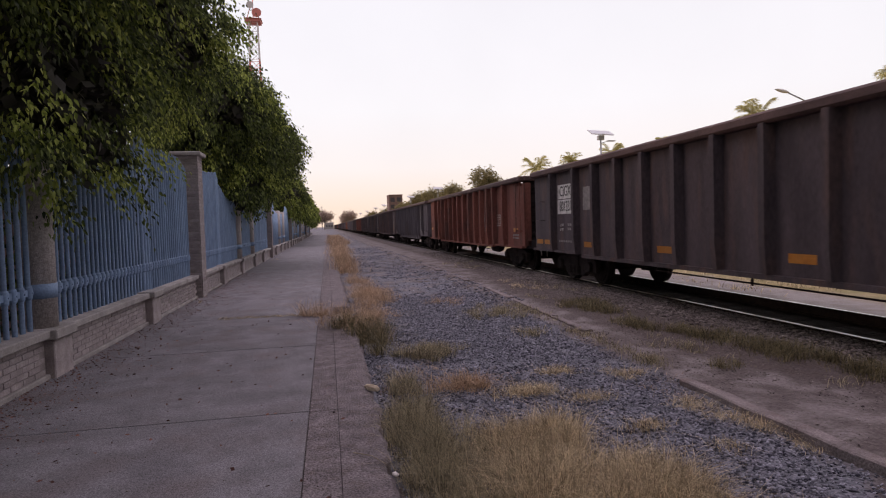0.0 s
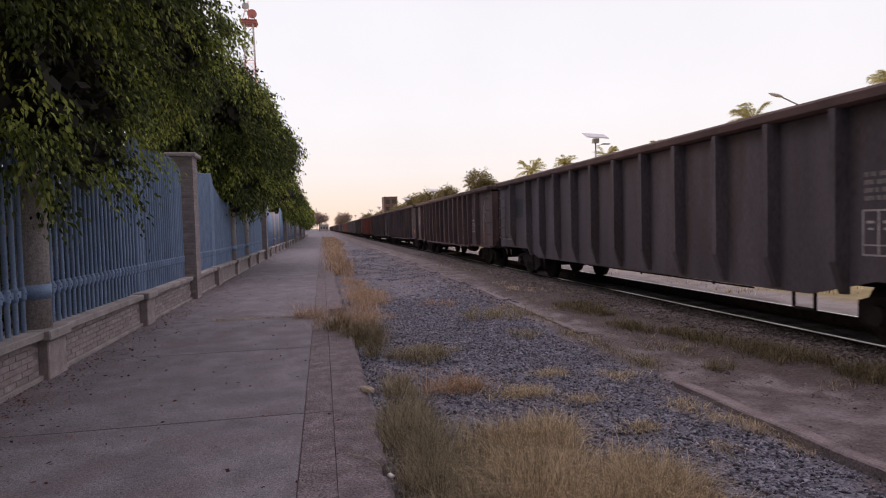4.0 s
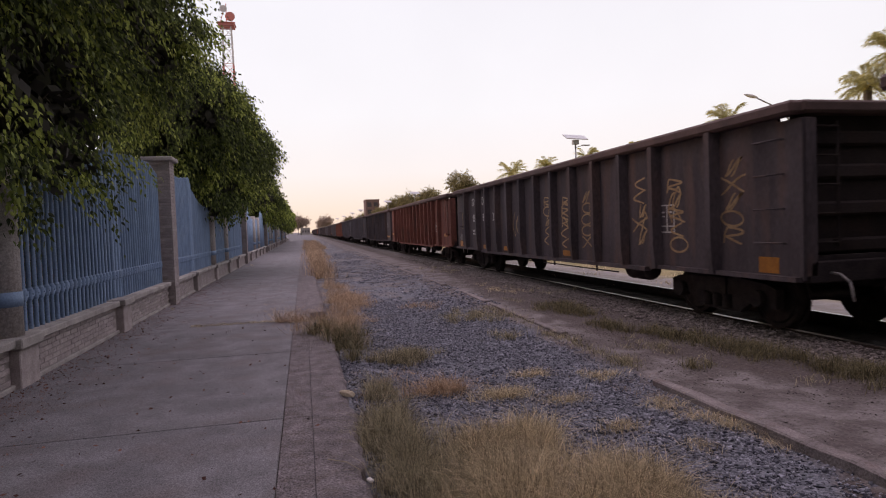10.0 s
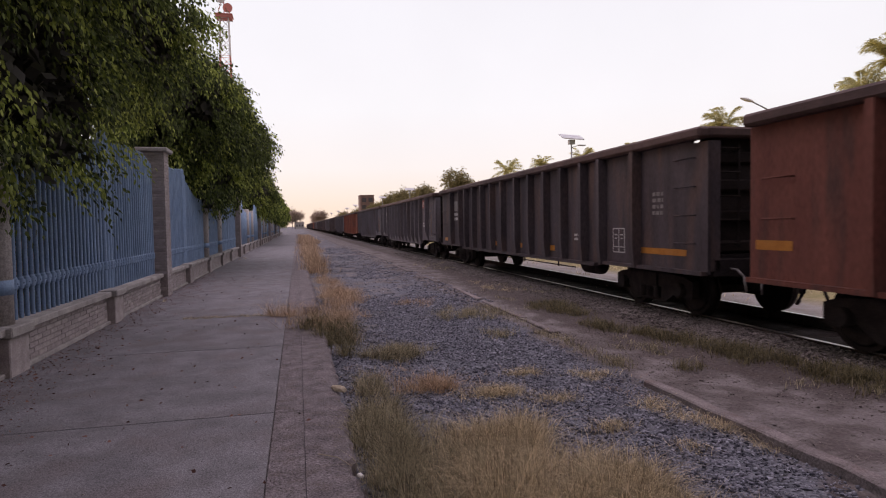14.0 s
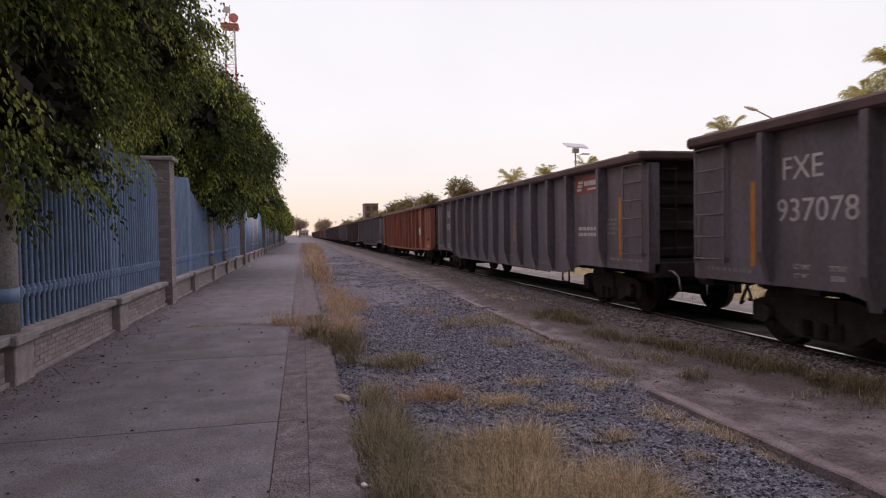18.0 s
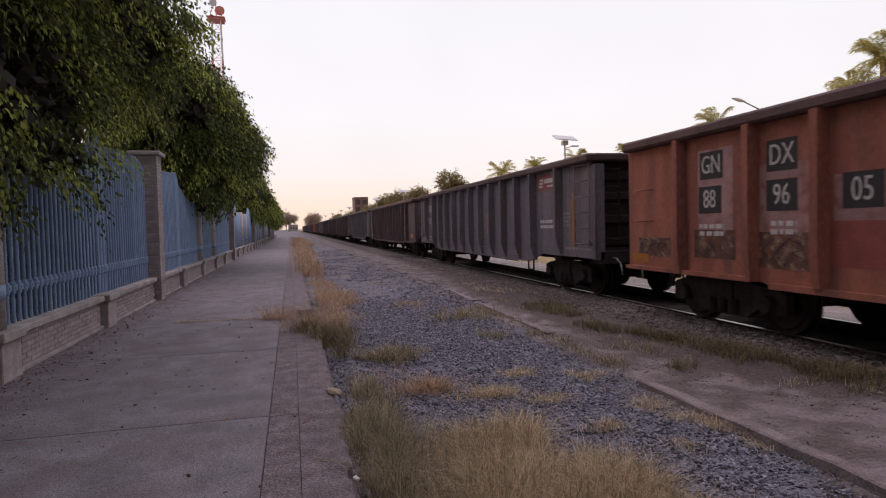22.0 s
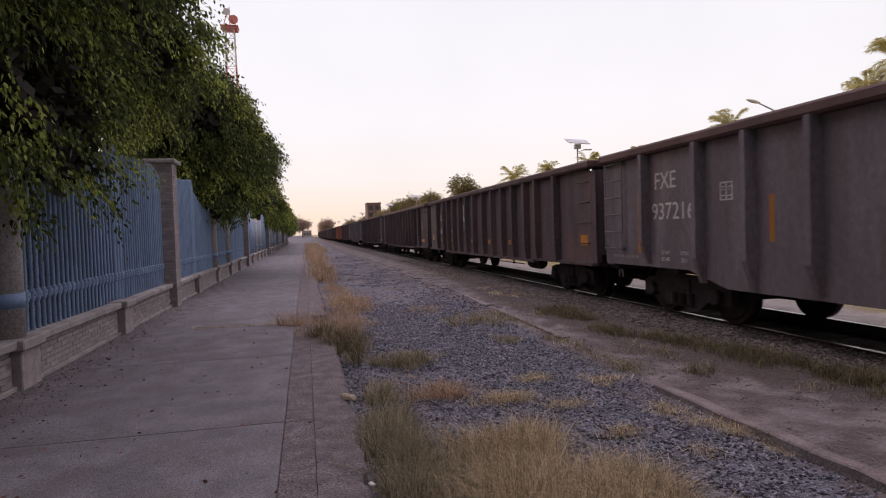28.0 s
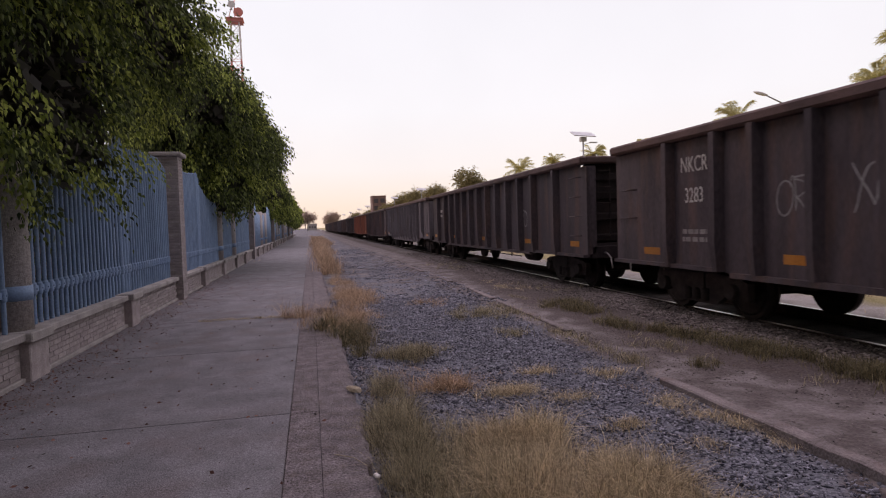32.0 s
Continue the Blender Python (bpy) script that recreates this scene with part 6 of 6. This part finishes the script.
part("platform", boxes((-0.8, 0.8, -0.8, 0.8, TW - 0.3, TW - 0.05), (-0.9, 0.9, -0.9, 0.9, TW - 0.05, TW + 0.02)), M["tower_red"], tw)
for x, z, r, mt in ((-0.25, 1.55, 0.38, "dish"), (0.4, 0.75, 0.5, "tower_red")):
    bm = bmesh.new()
    tube(bm, (x, -0.35, TW + z), (x, -0.05, TW + z), r, 18, r * 0.4)
    part("dish", bm, M[mt], tw)
part("mast", tubes(((0, 0, TW), (0, 0, TW + 2.2), 0.05), ((-0.7, 0, TW), (-0.25, 0, TW + 1.55), 0.04), ((0.7, 0, TW), (0.4, 0, TW + 0.75), 0.04), seg=6), M["tower_red"], tw)

b2 = thing("office_block", "distant brown office block with dark windows", "building", pose(27.6, 250, 0))
part("wall", boxes((-2.5, 3.0, 0, 9, 0, 13.6)), M["building"], b2)
part("roof", boxes((-2.6, 3.1, -0.1, 9.1, 13.6, 13.9)), M["building"], b2)
for k in range(4):
    for j in range(2):
        part("window", boxes((-1.9 + j * 2.6, -0.2 + j * 2.6, -0.06, 0.0, 2.2 + k * 2.9, 4.0 + k * 2.9)), M["window"], b2)

shed = thing("far_shed", "pale low shed at the far end of the line", "building", pose(1.0, 432, 0))
part("wall", boxes((-2.5, 3.5, 0, 6, 0, 4.2)), M["pale_wall"], shed)
part("roof", boxes((-2.8, 3.8, -0.4, 6.4, 4.2, 4.6), bevel=0.1), M["dish"], shed)
for k in range(3):
    part("window", boxes((-1.8 + k * 1.8, -0.8 + k * 1.8, -0.05, 0.0, 1.4, 2.8)), M["window"], shed)
mast = thing("far_mast", "thin lattice mast at the far end of the line", "mast", pose(-3.2, 420, 0))
part("pole", tubes(((0, 0, 0), (0, 0, 15.5), 0.22, 0.1), seg=6), M["grey_steel"], mast)
for z in (11.0, 13.0, 14.6):
    part("crossarm", boxes((-0.7, 0.7, -0.1, 0.1, z, z + 0.18)), M["grey_steel"], mast)

# ---------------------------------------------------------------- gravel, grass, weeds, litter
def stuff(name, label, category, me):
    return thing(name, label, category, kind="stuff", data=me)


def gz(x, y):
    return ground_height(x, y)


rng = np.random.default_rng(77)


def scatter(n, x0, x1, y0, y1, density=None, power=1.0):
    x = rng.uniform(x0, x1, n)
    y = y0 + (y1 - y0) * rng.uniform(0, 1, n) ** power
    if density is not None:
        k = rng.uniform(0, 1, n) < density(x, y)
        x, y = x[k], y[k]
    return x, y


x, y = scatter(105000, 0.42, 3.6, 1.8, 14, lambda x, y: np.clip(1.2 - 0.75 * (smooth_noise(x, y, 21) > 0.5), 0, 1) * np.clip((3.45 - x) * 3, 0, 1), 1.5)
v, f = stones(rng, np.stack([x, y, gz(x, y) + 0.003], 1), 0.031, 0.7)
stuff("gravel", "loose blue-grey crushed gravel", "gravel", raw_mesh("gravel", v, f, M["gravel"]))
x, y = scatter(22000, 0.9, 3.9, 12, 48, lambda x, y: np.clip(0.75 - 0.6 * (smooth_noise(x * 0.6, y * 0.4, 22) > 0.1), 0, 1), 1.3)
v, f = stones(rng, np.stack([x, y, gz(x, y) + 0.004], 1), 0.055, 0.6)
stuff("far_gravel", "thin scatter of grey gravel further along the line", "gravel", raw_mesh("far_gravel", v, f, M["gravel"]))
x, y = scatter(42000, 5.0, 6.37, 2, 34, lambda x, y: np.clip((x - 5.0) * 1.4, 0.06, 1), 1.4)
v, f = stones(rng, np.stack([x, y, gz(x, y) + 0.006], 1), 0.05)
v2 = scatter(15000, 3.5, 5.2, 2, 22, lambda x, y: np.clip(0.5 + 0.9 * smooth_noise(x * 0.8, y * 0.8, 23), 0.08, 1), 1.4)
va, fa = stones(rng, np.stack([v2[0], v2[1], gz(*v2) + 0.001], 1), 0.024)
stuff("ballast_stones", "brownish ballast stones beside the rail", "ballast", raw_mesh("ballast", np.concatenate([v, va]), np.concatenate([f, fa + len(v)]), M["ballast"]))


def tufts(name, label, material, places, blades_each, height, width, lean, spread):
    vs, fs, at = [], [], 0
    for (px, py, k) in places:
        if 0.2 < px < 0.4 and py < 9.5:
            continue
        n = max(6, int(blades_each * k))
        a, rr = rng.uniform(0, 6.28, n), np.abs(rng.normal(0, spread, n)) * (0.6 + 0.5 * k)
        x, y = px + np.cos(a) * rr, py + np.sin(a) * rr
        v, f = blades(rng, np.stack([x, y, np.where(x < 0.33, -0.01, gz(x, y) - 0.01)], 1), height * (0.6 + 0.4 * k) * rng.uniform(0.8, 1.1), width, lean)
        vs.append(v)
        fs.append(f + at)
        at += len(v)
    return stuff(name, label, "grass", raw_mesh(name, np.concatenate(vs), np.concatenate(fs), M[material]))


def band(n, x0, x1, y0, y1, seed, thresh=-9.0, freq=1.0):
    r = np.random.default_rng(seed)
    x, y = r.uniform(x0, x1, n), r.uniform(y0, y1, n)
    x = x + r.normal(0, 0.10 * (x1 - x0) + 0.04, n)
    y = y + r.normal(0, 0.03 * (y1 - y0), n)
    k = smooth_noise(x * freq, y * freq, seed) > thresh
    return [(a, b, c) for a, b, c in zip(x[k], y[k], r.uniform(0.5, 1.2, n)[k])]


def grass_patch(seed, n, cx, cy, rx, ry, lo=0.5, hi=1.2):
    r = np.random.default_rng(seed)
    a, q = r.uniform(0, 6.283, n), r.uniform(0, 1, n) ** 0.6
    rim = 1 + 0.3 * np.sin(3 * a + seed) + 0.15 * np.sin(7 * a + 2 * seed)
    return [(i, j, k) for i, j, k in zip(cx + np.cos(a) * q * rim * rx, cy + np.sin(a) * q * rim * ry, r.uniform(lo, hi, n) * (1.1 - 0.4 * q))]


# the big clump of long dry grass at the pavement's edge
clump = grass_patch(41, 210, 1.3, 3.55, 0.62, 0.75, 0.3, 1.25) + grass_patch(61, 90, 1.9, 3.25, 0.32, 0.42, 0.3, 1.15) + grass_patch(62, 70, 1.5, 4.35, 0.42, 0.26, 0.3, 1.1) + grass_patch(63, 40, 1.95, 2.6, 0.5, 0.5, 0.3, 1.0)
clump = [p for p in clump if p[0] > 0.75 and p[1] > 1.9]
tufts("dry_grass_clump", "tall dry straw-coloured grass at the pavement edge", "straw", clump, 60, 0.29, 0.0046, 1.35, 0.05)
tufts("half_green_grass", "tall half-green grass against the pavement edge", "olive", [p for p in grass_patch(42, 190, 0.66, 4.5, 0.24, 1.75, 0.3, 1.25) + grass_patch(65, 60, 0.95, 3.9, 0.35, 0.9, 0.3, 1.1) if p[0] > 0.43], 74, 0.27, 0.0042, 1.1, 0.06)
tufts("straw_grass", "low dry straw grass in patches on the gravel", "straw", grass_patch(67, 34, 1.84, 5.6, 0.3, 0.14) + grass_patch(69, 16, 2.28, 5.25, 0.2, 0.08, 0.4, 0.8) + grass_patch(68, 16, 2.4, 6.27, 0.24, 0.13, 0.4, 0.9) + grass_patch(70, 20, 3.0, 5.95, 0.2, 0.2, 0.4, 0.8) + grass_patch(71, 18, 3.06, 4.8, 0.16, 0.14, 0.3, 0.7) + grass_patch(72, 16, 3.14, 4.45, 0.14, 0.16, 0.3, 0.7) + grass_patch(73, 14, 3.22, 4.15, 0.1, 0.16, 0.3, 0.6) + grass_patch(74, 14, 2.4, 4.4, 0.16, 0.14, 0.3, 0.7) + grass_patch(75, 10, 2.68, 3.85, 0.14, 0.08, 0.3, 0.5) + grass_patch(76, 10, 3.3, 3.8, 0.05, 0.25, 0.3, 0.5) + grass_patch(91, 30, 4.75, 14.6, 0.4, 1.4, 0.4, 0.9), 46, 0.13, 0.0042, 1.9, 0.085)
tufts("weed_tuft", "yellow-green grass tuft in the gravel", "olive", grass_patch(75, 60, 1.2, 7.75, 0.4, 0.32) + grass_patch(76, 14, 2.86, 8.5, 0.2, 0.3, 0.3, 0.7) + grass_patch(92, 40, 2.9, 10.6, 0.5, 0.9, 0.4, 1.0), 60, 0.2, 0.0055, 1.3, 0.08)
tufts("russet_weeds", "russet dry weeds along the pavement", "russet", grass_patch(46, 130, 0.95, 14.6, 0.5, 2.6) + grass_patch(77, 26, 0.75, 11.2, 0.4, 0.9) + grass_patch(78, 30, 0.85, 19.0, 0.3, 2.0) + grass_patch(93, 30, 1.28, 6.0, 0.3, 0.16, 0.4, 0.9) + grass_patch(94, 20, 2.4, 12.6, 0.4, 0.5, 0.2, 0.5), 50, 0.24, 0.006, 1.6, 0.12)
tufts("tall_russet_grass", "tall dry russet grass where the pavement narrows into the distance", "russet", band(90, 0.45, 0.85, 22, 40, 49) + band(110, 0.4, 1.2, 38, 60, 94) + band(150, 0.2, 1.9, 58, 110, 95), 50, 0.46, 0.014, 1.1, 0.22)
tufts("dry_litter", "trampled dry stems and litter on the gravel", "russet", grass_patch(88, 70, 0.8, 6.5, 0.4, 0.9, 0.3, 0.8) + grass_patch(89, 40, 1.5, 6.15, 0.6, 0.35, 0.2, 0.6) + grass_patch(96, 20, 3.15, 5.2, 0.3, 0.9, 0.2, 0.5), 26, 0.09, 0.004, 2.0, 0.12)
tufts("weed_bush", "bushy brown-green weeds growing over the pavement", "weed", grass_patch(50, 60, 0.5, 9.2, 0.34, 1.1, 0.6, 1.3), 80, 0.32, 0.0055, 1.5, 0.10)
tufts("bush_straw", "dry stalks standing out of the weeds by the pavement", "russet", grass_patch(80, 44, 0.45, 9.9, 0.5, 1.1, 0.6, 1.3) + grass_patch(81, 16, -0.15, 10.9, 0.35, 0.3), 40, 0.36, 0.0045, 1.5, 0.10)
tufts("green_weeds", "low green weeds beside the ballast", "weed", grass_patch(82, 60, 4.74, 10.6, 0.35, 1.1) + grass_patch(83, 34, 4.55, 8.5, 0.25, 0.5, 0.4, 0.9) + grass_patch(84, 40, 4.95, 7.4, 0.3, 0.6) + grass_patch(97, 50, 5.1, 6.3, 0.3, 0.6) + grass_patch(98, 70, 5.3, 4.9, 0.35, 0.8) + grass_patch(99, 12, 4.2, 5.9, 0.2, 0.2, 0.3, 0.6), 66, 0.17, 0.0055, 1.2, 0.10)
tufts("olive_weeds", "yellowing weeds beside the trodden path", "olive", band(150, 4.3, 5.7, 3, 26, 53, 0.3, 0.7) + grass_patch(85, 40, 3.52, 10.6, 0.12, 1.0, 0.3, 0.8) + grass_patch(86, 44, 3.5, 7.9, 0.1, 1.4, 0.3, 0.8) + grass_patch(87, 26, 3.52, 6.3, 0.1, 0.35, 0.3, 0.8) + grass_patch(100, 24, 4.3, 6.9, 0.12, 0.9, 0.3, 0.7), 46, 0.13, 0.0055, 1.1, 0.09)
tufts("far_straw", "dry grass beyond the track", "straw", band(900, 10.6, 24, 6, 70, 55), 60, 0.13, 0.016, 1.0, 0.4)
tufts("joint_weeds", "dry weeds growing in a pavement joint", "straw", [(-1.9 + k * 0.032, 11.12 + 0.05 * math.sin(k * 0.9), 0.5) for k in range(54)] + [(-2.8, 14.2, 0.9), (-2.75, 13.9, 0.7), (-2.7, 31, 1.2), (-2.5, 31.5, 1.2), (-2.6, 32.3, 1.2)], 34, 0.07, 0.005, 1.0, 0.03)

# fallen leaves and grit on the pavement
n = 1100
lx = FENCE_X + 0.05 + np.abs(rng.normal(0, 0.5, n)) * rng.choice([0.6, 1.0, 4.5], n, p=[0.4, 0.3, 0.3])
ly = 2.5 + 20 * rng.uniform(0, 1, n) ** 1.3
k = lx < 0.2
lx, ly = lx[k], ly[k]
n = len(lx)
v, f = leaves(rng, np.stack([lx, ly, np.full(n, 0.006)], 1), np.stack([rng.normal(size=n), rng.normal(size=n), rng.uniform(0, 0.25, n)], 1), 0.036, 0.024)
v[:, 2] = np.maximum(v[:, 2], 0.004)
stuff("fallen_leaves", "brown fallen leaves scattered on the pavement", "leaves", raw_mesh("fallen_leaves", v, f, M["litter"]))

# grit: pebbles and crumbs on the slabs and the rough edge, shreds of leaf by the fence
gn = 5200
gxx = np.concatenate([rng.uniform(FENCE_X, -0.2, 2600), rng.uniform(-0.2, 0.34, 2600)])
gyy = 2.0 + 20 * rng.uniform(0, 1, gn) ** 1.7
v, f = stones(rng, np.stack([gxx, gyy, np.where(gxx < 0.03, 0.001, -0.008)], 1), 0.011, 0.7)
stuff("grit", "fine grit and crumbs on the pavement", "grit", raw_mesh("grit", v, f, M["ballast"]))
sn = 4200
sx = FENCE_X + 0.02 + np.abs(rng.normal(0, 0.38, sn))
sy = 2.5 + 20 * rng.uniform(0, 1, sn) ** 1.3
v, f = leaves(rng, np.stack([sx, sy, np.full(sn, 0.004)], 1), np.stack([rng.normal(size=sn), rng.normal(size=sn), rng.uniform(0, 0.15, sn)], 1), 0.02, 0.012)
v[:, 2] = np.maximum(v[:, 2], 0.003)
stuff("leaf_shreds", "reddish-brown leaf shreds along the foot of the wall", "leaves", raw_mesh("leaf_shreds", v, f, M["litter"]))

bm = bmesh.new()
bmesh.ops.create_icosphere(bm, subdivisions=1, radius=0.07)
for w in bm.verts:
    w.co = Vector((w.co.x * 1.3, w.co.y * 0.7, w.co.z * 0.5)) * (1 + 0.25 * noise.noise(w.co * 14))
thing("broken_stone", "tan broken piece of stone on the pavement edge", "stone", pose(0.36, 5.78, 0.02, 0, 8, -25), data=bm, material=M["tan_stone"])
bm = boxes((-0.015, 0.015, -0.025, 0.025, 0, 0.02), bevel=0.006)
thing("litter_scrap", "crumpled pale plastic scrap at the pavement edge", "litter", pose(0.36, 3.75, -0.005, 0, 0, 20), data=bm, material=M["dish"])
bm = tubes(((0, 0, 0), (0.12, -0.12, 0.01), 0.004), ((0.12, -0.12, 0.01), (0.2, -0.28, 0.005), 0.003), seg=5)
thing("dry_twig", "thin dry twig on the pavement edge", "twig", pose(0.12, 4.2, 0.0), data=bm, material=M["tan_stone"])

# ---------------------------------------------------------------- bird
bird = thing("bird", "small dark bird flying across the sky", "bird")
bm = bmesh.new()
bmesh.ops.create_icosphere(bm, subdivisions=2, radius=0.06)
for w in bm.verts:
    w.co = Vector((w.co.x * 2.0, w.co.y * 0.8, w.co.z * 0.8))
tube(bm, (0.1, 0, 0), (0.24, 0, 0.0), 0.02, 6, 0.035)
tube(bm, (-0.12, 0, 0.01), (-0.17, 0, 0.0), 0.012, 6, 0.002)
part("body", bm, M["bird"], bird)
wing_parts = []
for s in (-1, 1):
    bm = bmesh.new()
    top = [bm.verts.new(p) for p in ((-0.06, 0, 0.004), (0.07, 0, 0.004), (0.08, s * 0.16, 0.004), (0.05, s * 0.27, 0.002), (-0.03, s * 0.15, 0.004))]
    low = [bm.verts.new(p.co - Vector((0, 0, 0.008))) for p in top]
    bm.faces.new(top)
    bm.faces.new(low[::-1])
    for i in range(5):
        bm.faces.new((top[i], low[i], low[(i + 1) % 5], top[(i + 1) % 5]))
    bmesh.ops.recalc_face_normals(bm, faces=bm.faces[:])
    wing_parts.append((s, part("wing", bm, M["bird"], bird)))

for ob in bird.children:
    for w in ob.data.vertices:
        w.co *= 0.78

# ---------------------------------------------------------------- bricks of the pillars and the plinth
BR_L, BR_H = 0.235, 0.066
brick_me = {}


def brick_mesh(ln, wd, hg):
    key = (round(ln, 3), round(wd, 3), round(hg, 3))
    if key not in brick_me:
        brick_me[key] = mesh_of("brick", boxes((0, wd, 0, ln, 0, hg), bevel=0.004), M["brick"])
    return brick_me[key]


for ob in [o for o in bpy.data.objects if o.name.startswith("brick_pillar")]:
    if ob.location.y > 20:
        bm = bmesh.new()
        for k in range(45):
            box(bm, -0.252, 0.252, -0.252, 0.252, k * 0.0729, k * 0.0729 + 0.064)
        part("courses", bm, M["brick"], ob)
        continue
    for k in range(45):
        z = k * 0.0729
        for (a, b) in (((-0.252, -0.004), (0.004, 0.252)) if k % 2 else ((-0.252, -0.13), (-0.12, 0.12), (0.13, 0.252))):
            part("brick", brick_mesh(b - a, 0.03, 0.064), None, ob, m=pose(0.224, a, z))
        part("brick", brick_mesh(0.475, 0.03, 0.064), None, ob, m=pose(0.222, -0.224, z, 0, 0, 90) @ pose(-0.028, 0, 0))
count = 0
plinth_rest = bmesh.new()
for k in range(6):
    z = 0.055 + k * 0.0645
    y = -2.9 + (0.12 if k % 2 else 0)
    while y < 60:
        ln = BR_L + 0.0 * k
        blocked = any(abs(y + ln / 2 - q) < 0.36 for q in PILLARS + COLUMNS + STUBS)
        if not blocked:
            if 5.4 < y < 15.3 and count < 298:
                part("brick", brick_mesh(ln, 0.03, 0.056), None, wall, m=pose(FENCE_X - 0.024 + brng.uniform(-0.002, 0.003), y, z))
                count += 1
            else:
                box(plinth_rest, FENCE_X - 0.024, FENCE_X + 0.006, y, y + ln, z, z + 0.056)
        y += ln + 0.012
tagged(part("far_bricks", plinth_rest, M["brick"], wall), kind="stuff")

# ---------------------------------------------------------------- movement
RUN = [(0, 0.0), (2, 16.07), (4, 32.31), (6, 48.67), (8, 65.13), (10, 81.67), (12, 98.27), (14, 114.97), (16, 131.81), (18, 148.76), (20, 165.8), (22, 182.95), (24, 200.21), (26, 217.51), (28, 234.79), (30, 252.04), (32, 269.22)]


def run(t):
    return float(np.interp(t, [a for a, _ in RUN], [b for _, b in RUN]))


def motions():
    for car, y in TRAIN:
        walk(car, [(t, pose(TRACK_X, y - s, 0)) for t, s in RUN])
    steps = [k / 15 for k in range(481)]
    turns = [math.degrees(run(t) / 0.42) for t in steps]
    for car, y in TRAIN[2:19]:
        for tr in [o for o in car.children if o.name.startswith("truck")]:
            for ws in [o for o in tr.children if o.name.startswith("wheelset")]:
                at = ws.location.copy()
                walk(ws, [(t, pose(at.x, at.y, at.z, a, 0, 0)) for t, a in zip(steps, turns)])
    # the bird crosses above the line from the right to the left
    flight = [(0.0, 118.0, 27.0, 14.0), (7.6, 21.33, 25.0, 7.23), (8.0, 15.97, 25.0, 7.37), (8.4, 11.05, 25.0, 6.94), (8.8, 6.35, 25.0, 6.79), (9.0, 4.26, 25.0, 6.76), (9.2, 2.05, 25.0, 6.94), (9.6, -1.62, 25.0, 7.96), (10.4, -12.5, 25.5, 9.8), (32.0, -250.0, 60.0, 25.0)]
    walk(bird, [(t, pose(x, y, z, 0, 0, 180)) for t, x, y, z in flight])
    for s, wing in wing_parts:
        walk(wing, [(k / 10, pose(0, 0, 0, s * (38 if k % 2 else -22), 0, 0)) for k in range(321)])


motions()
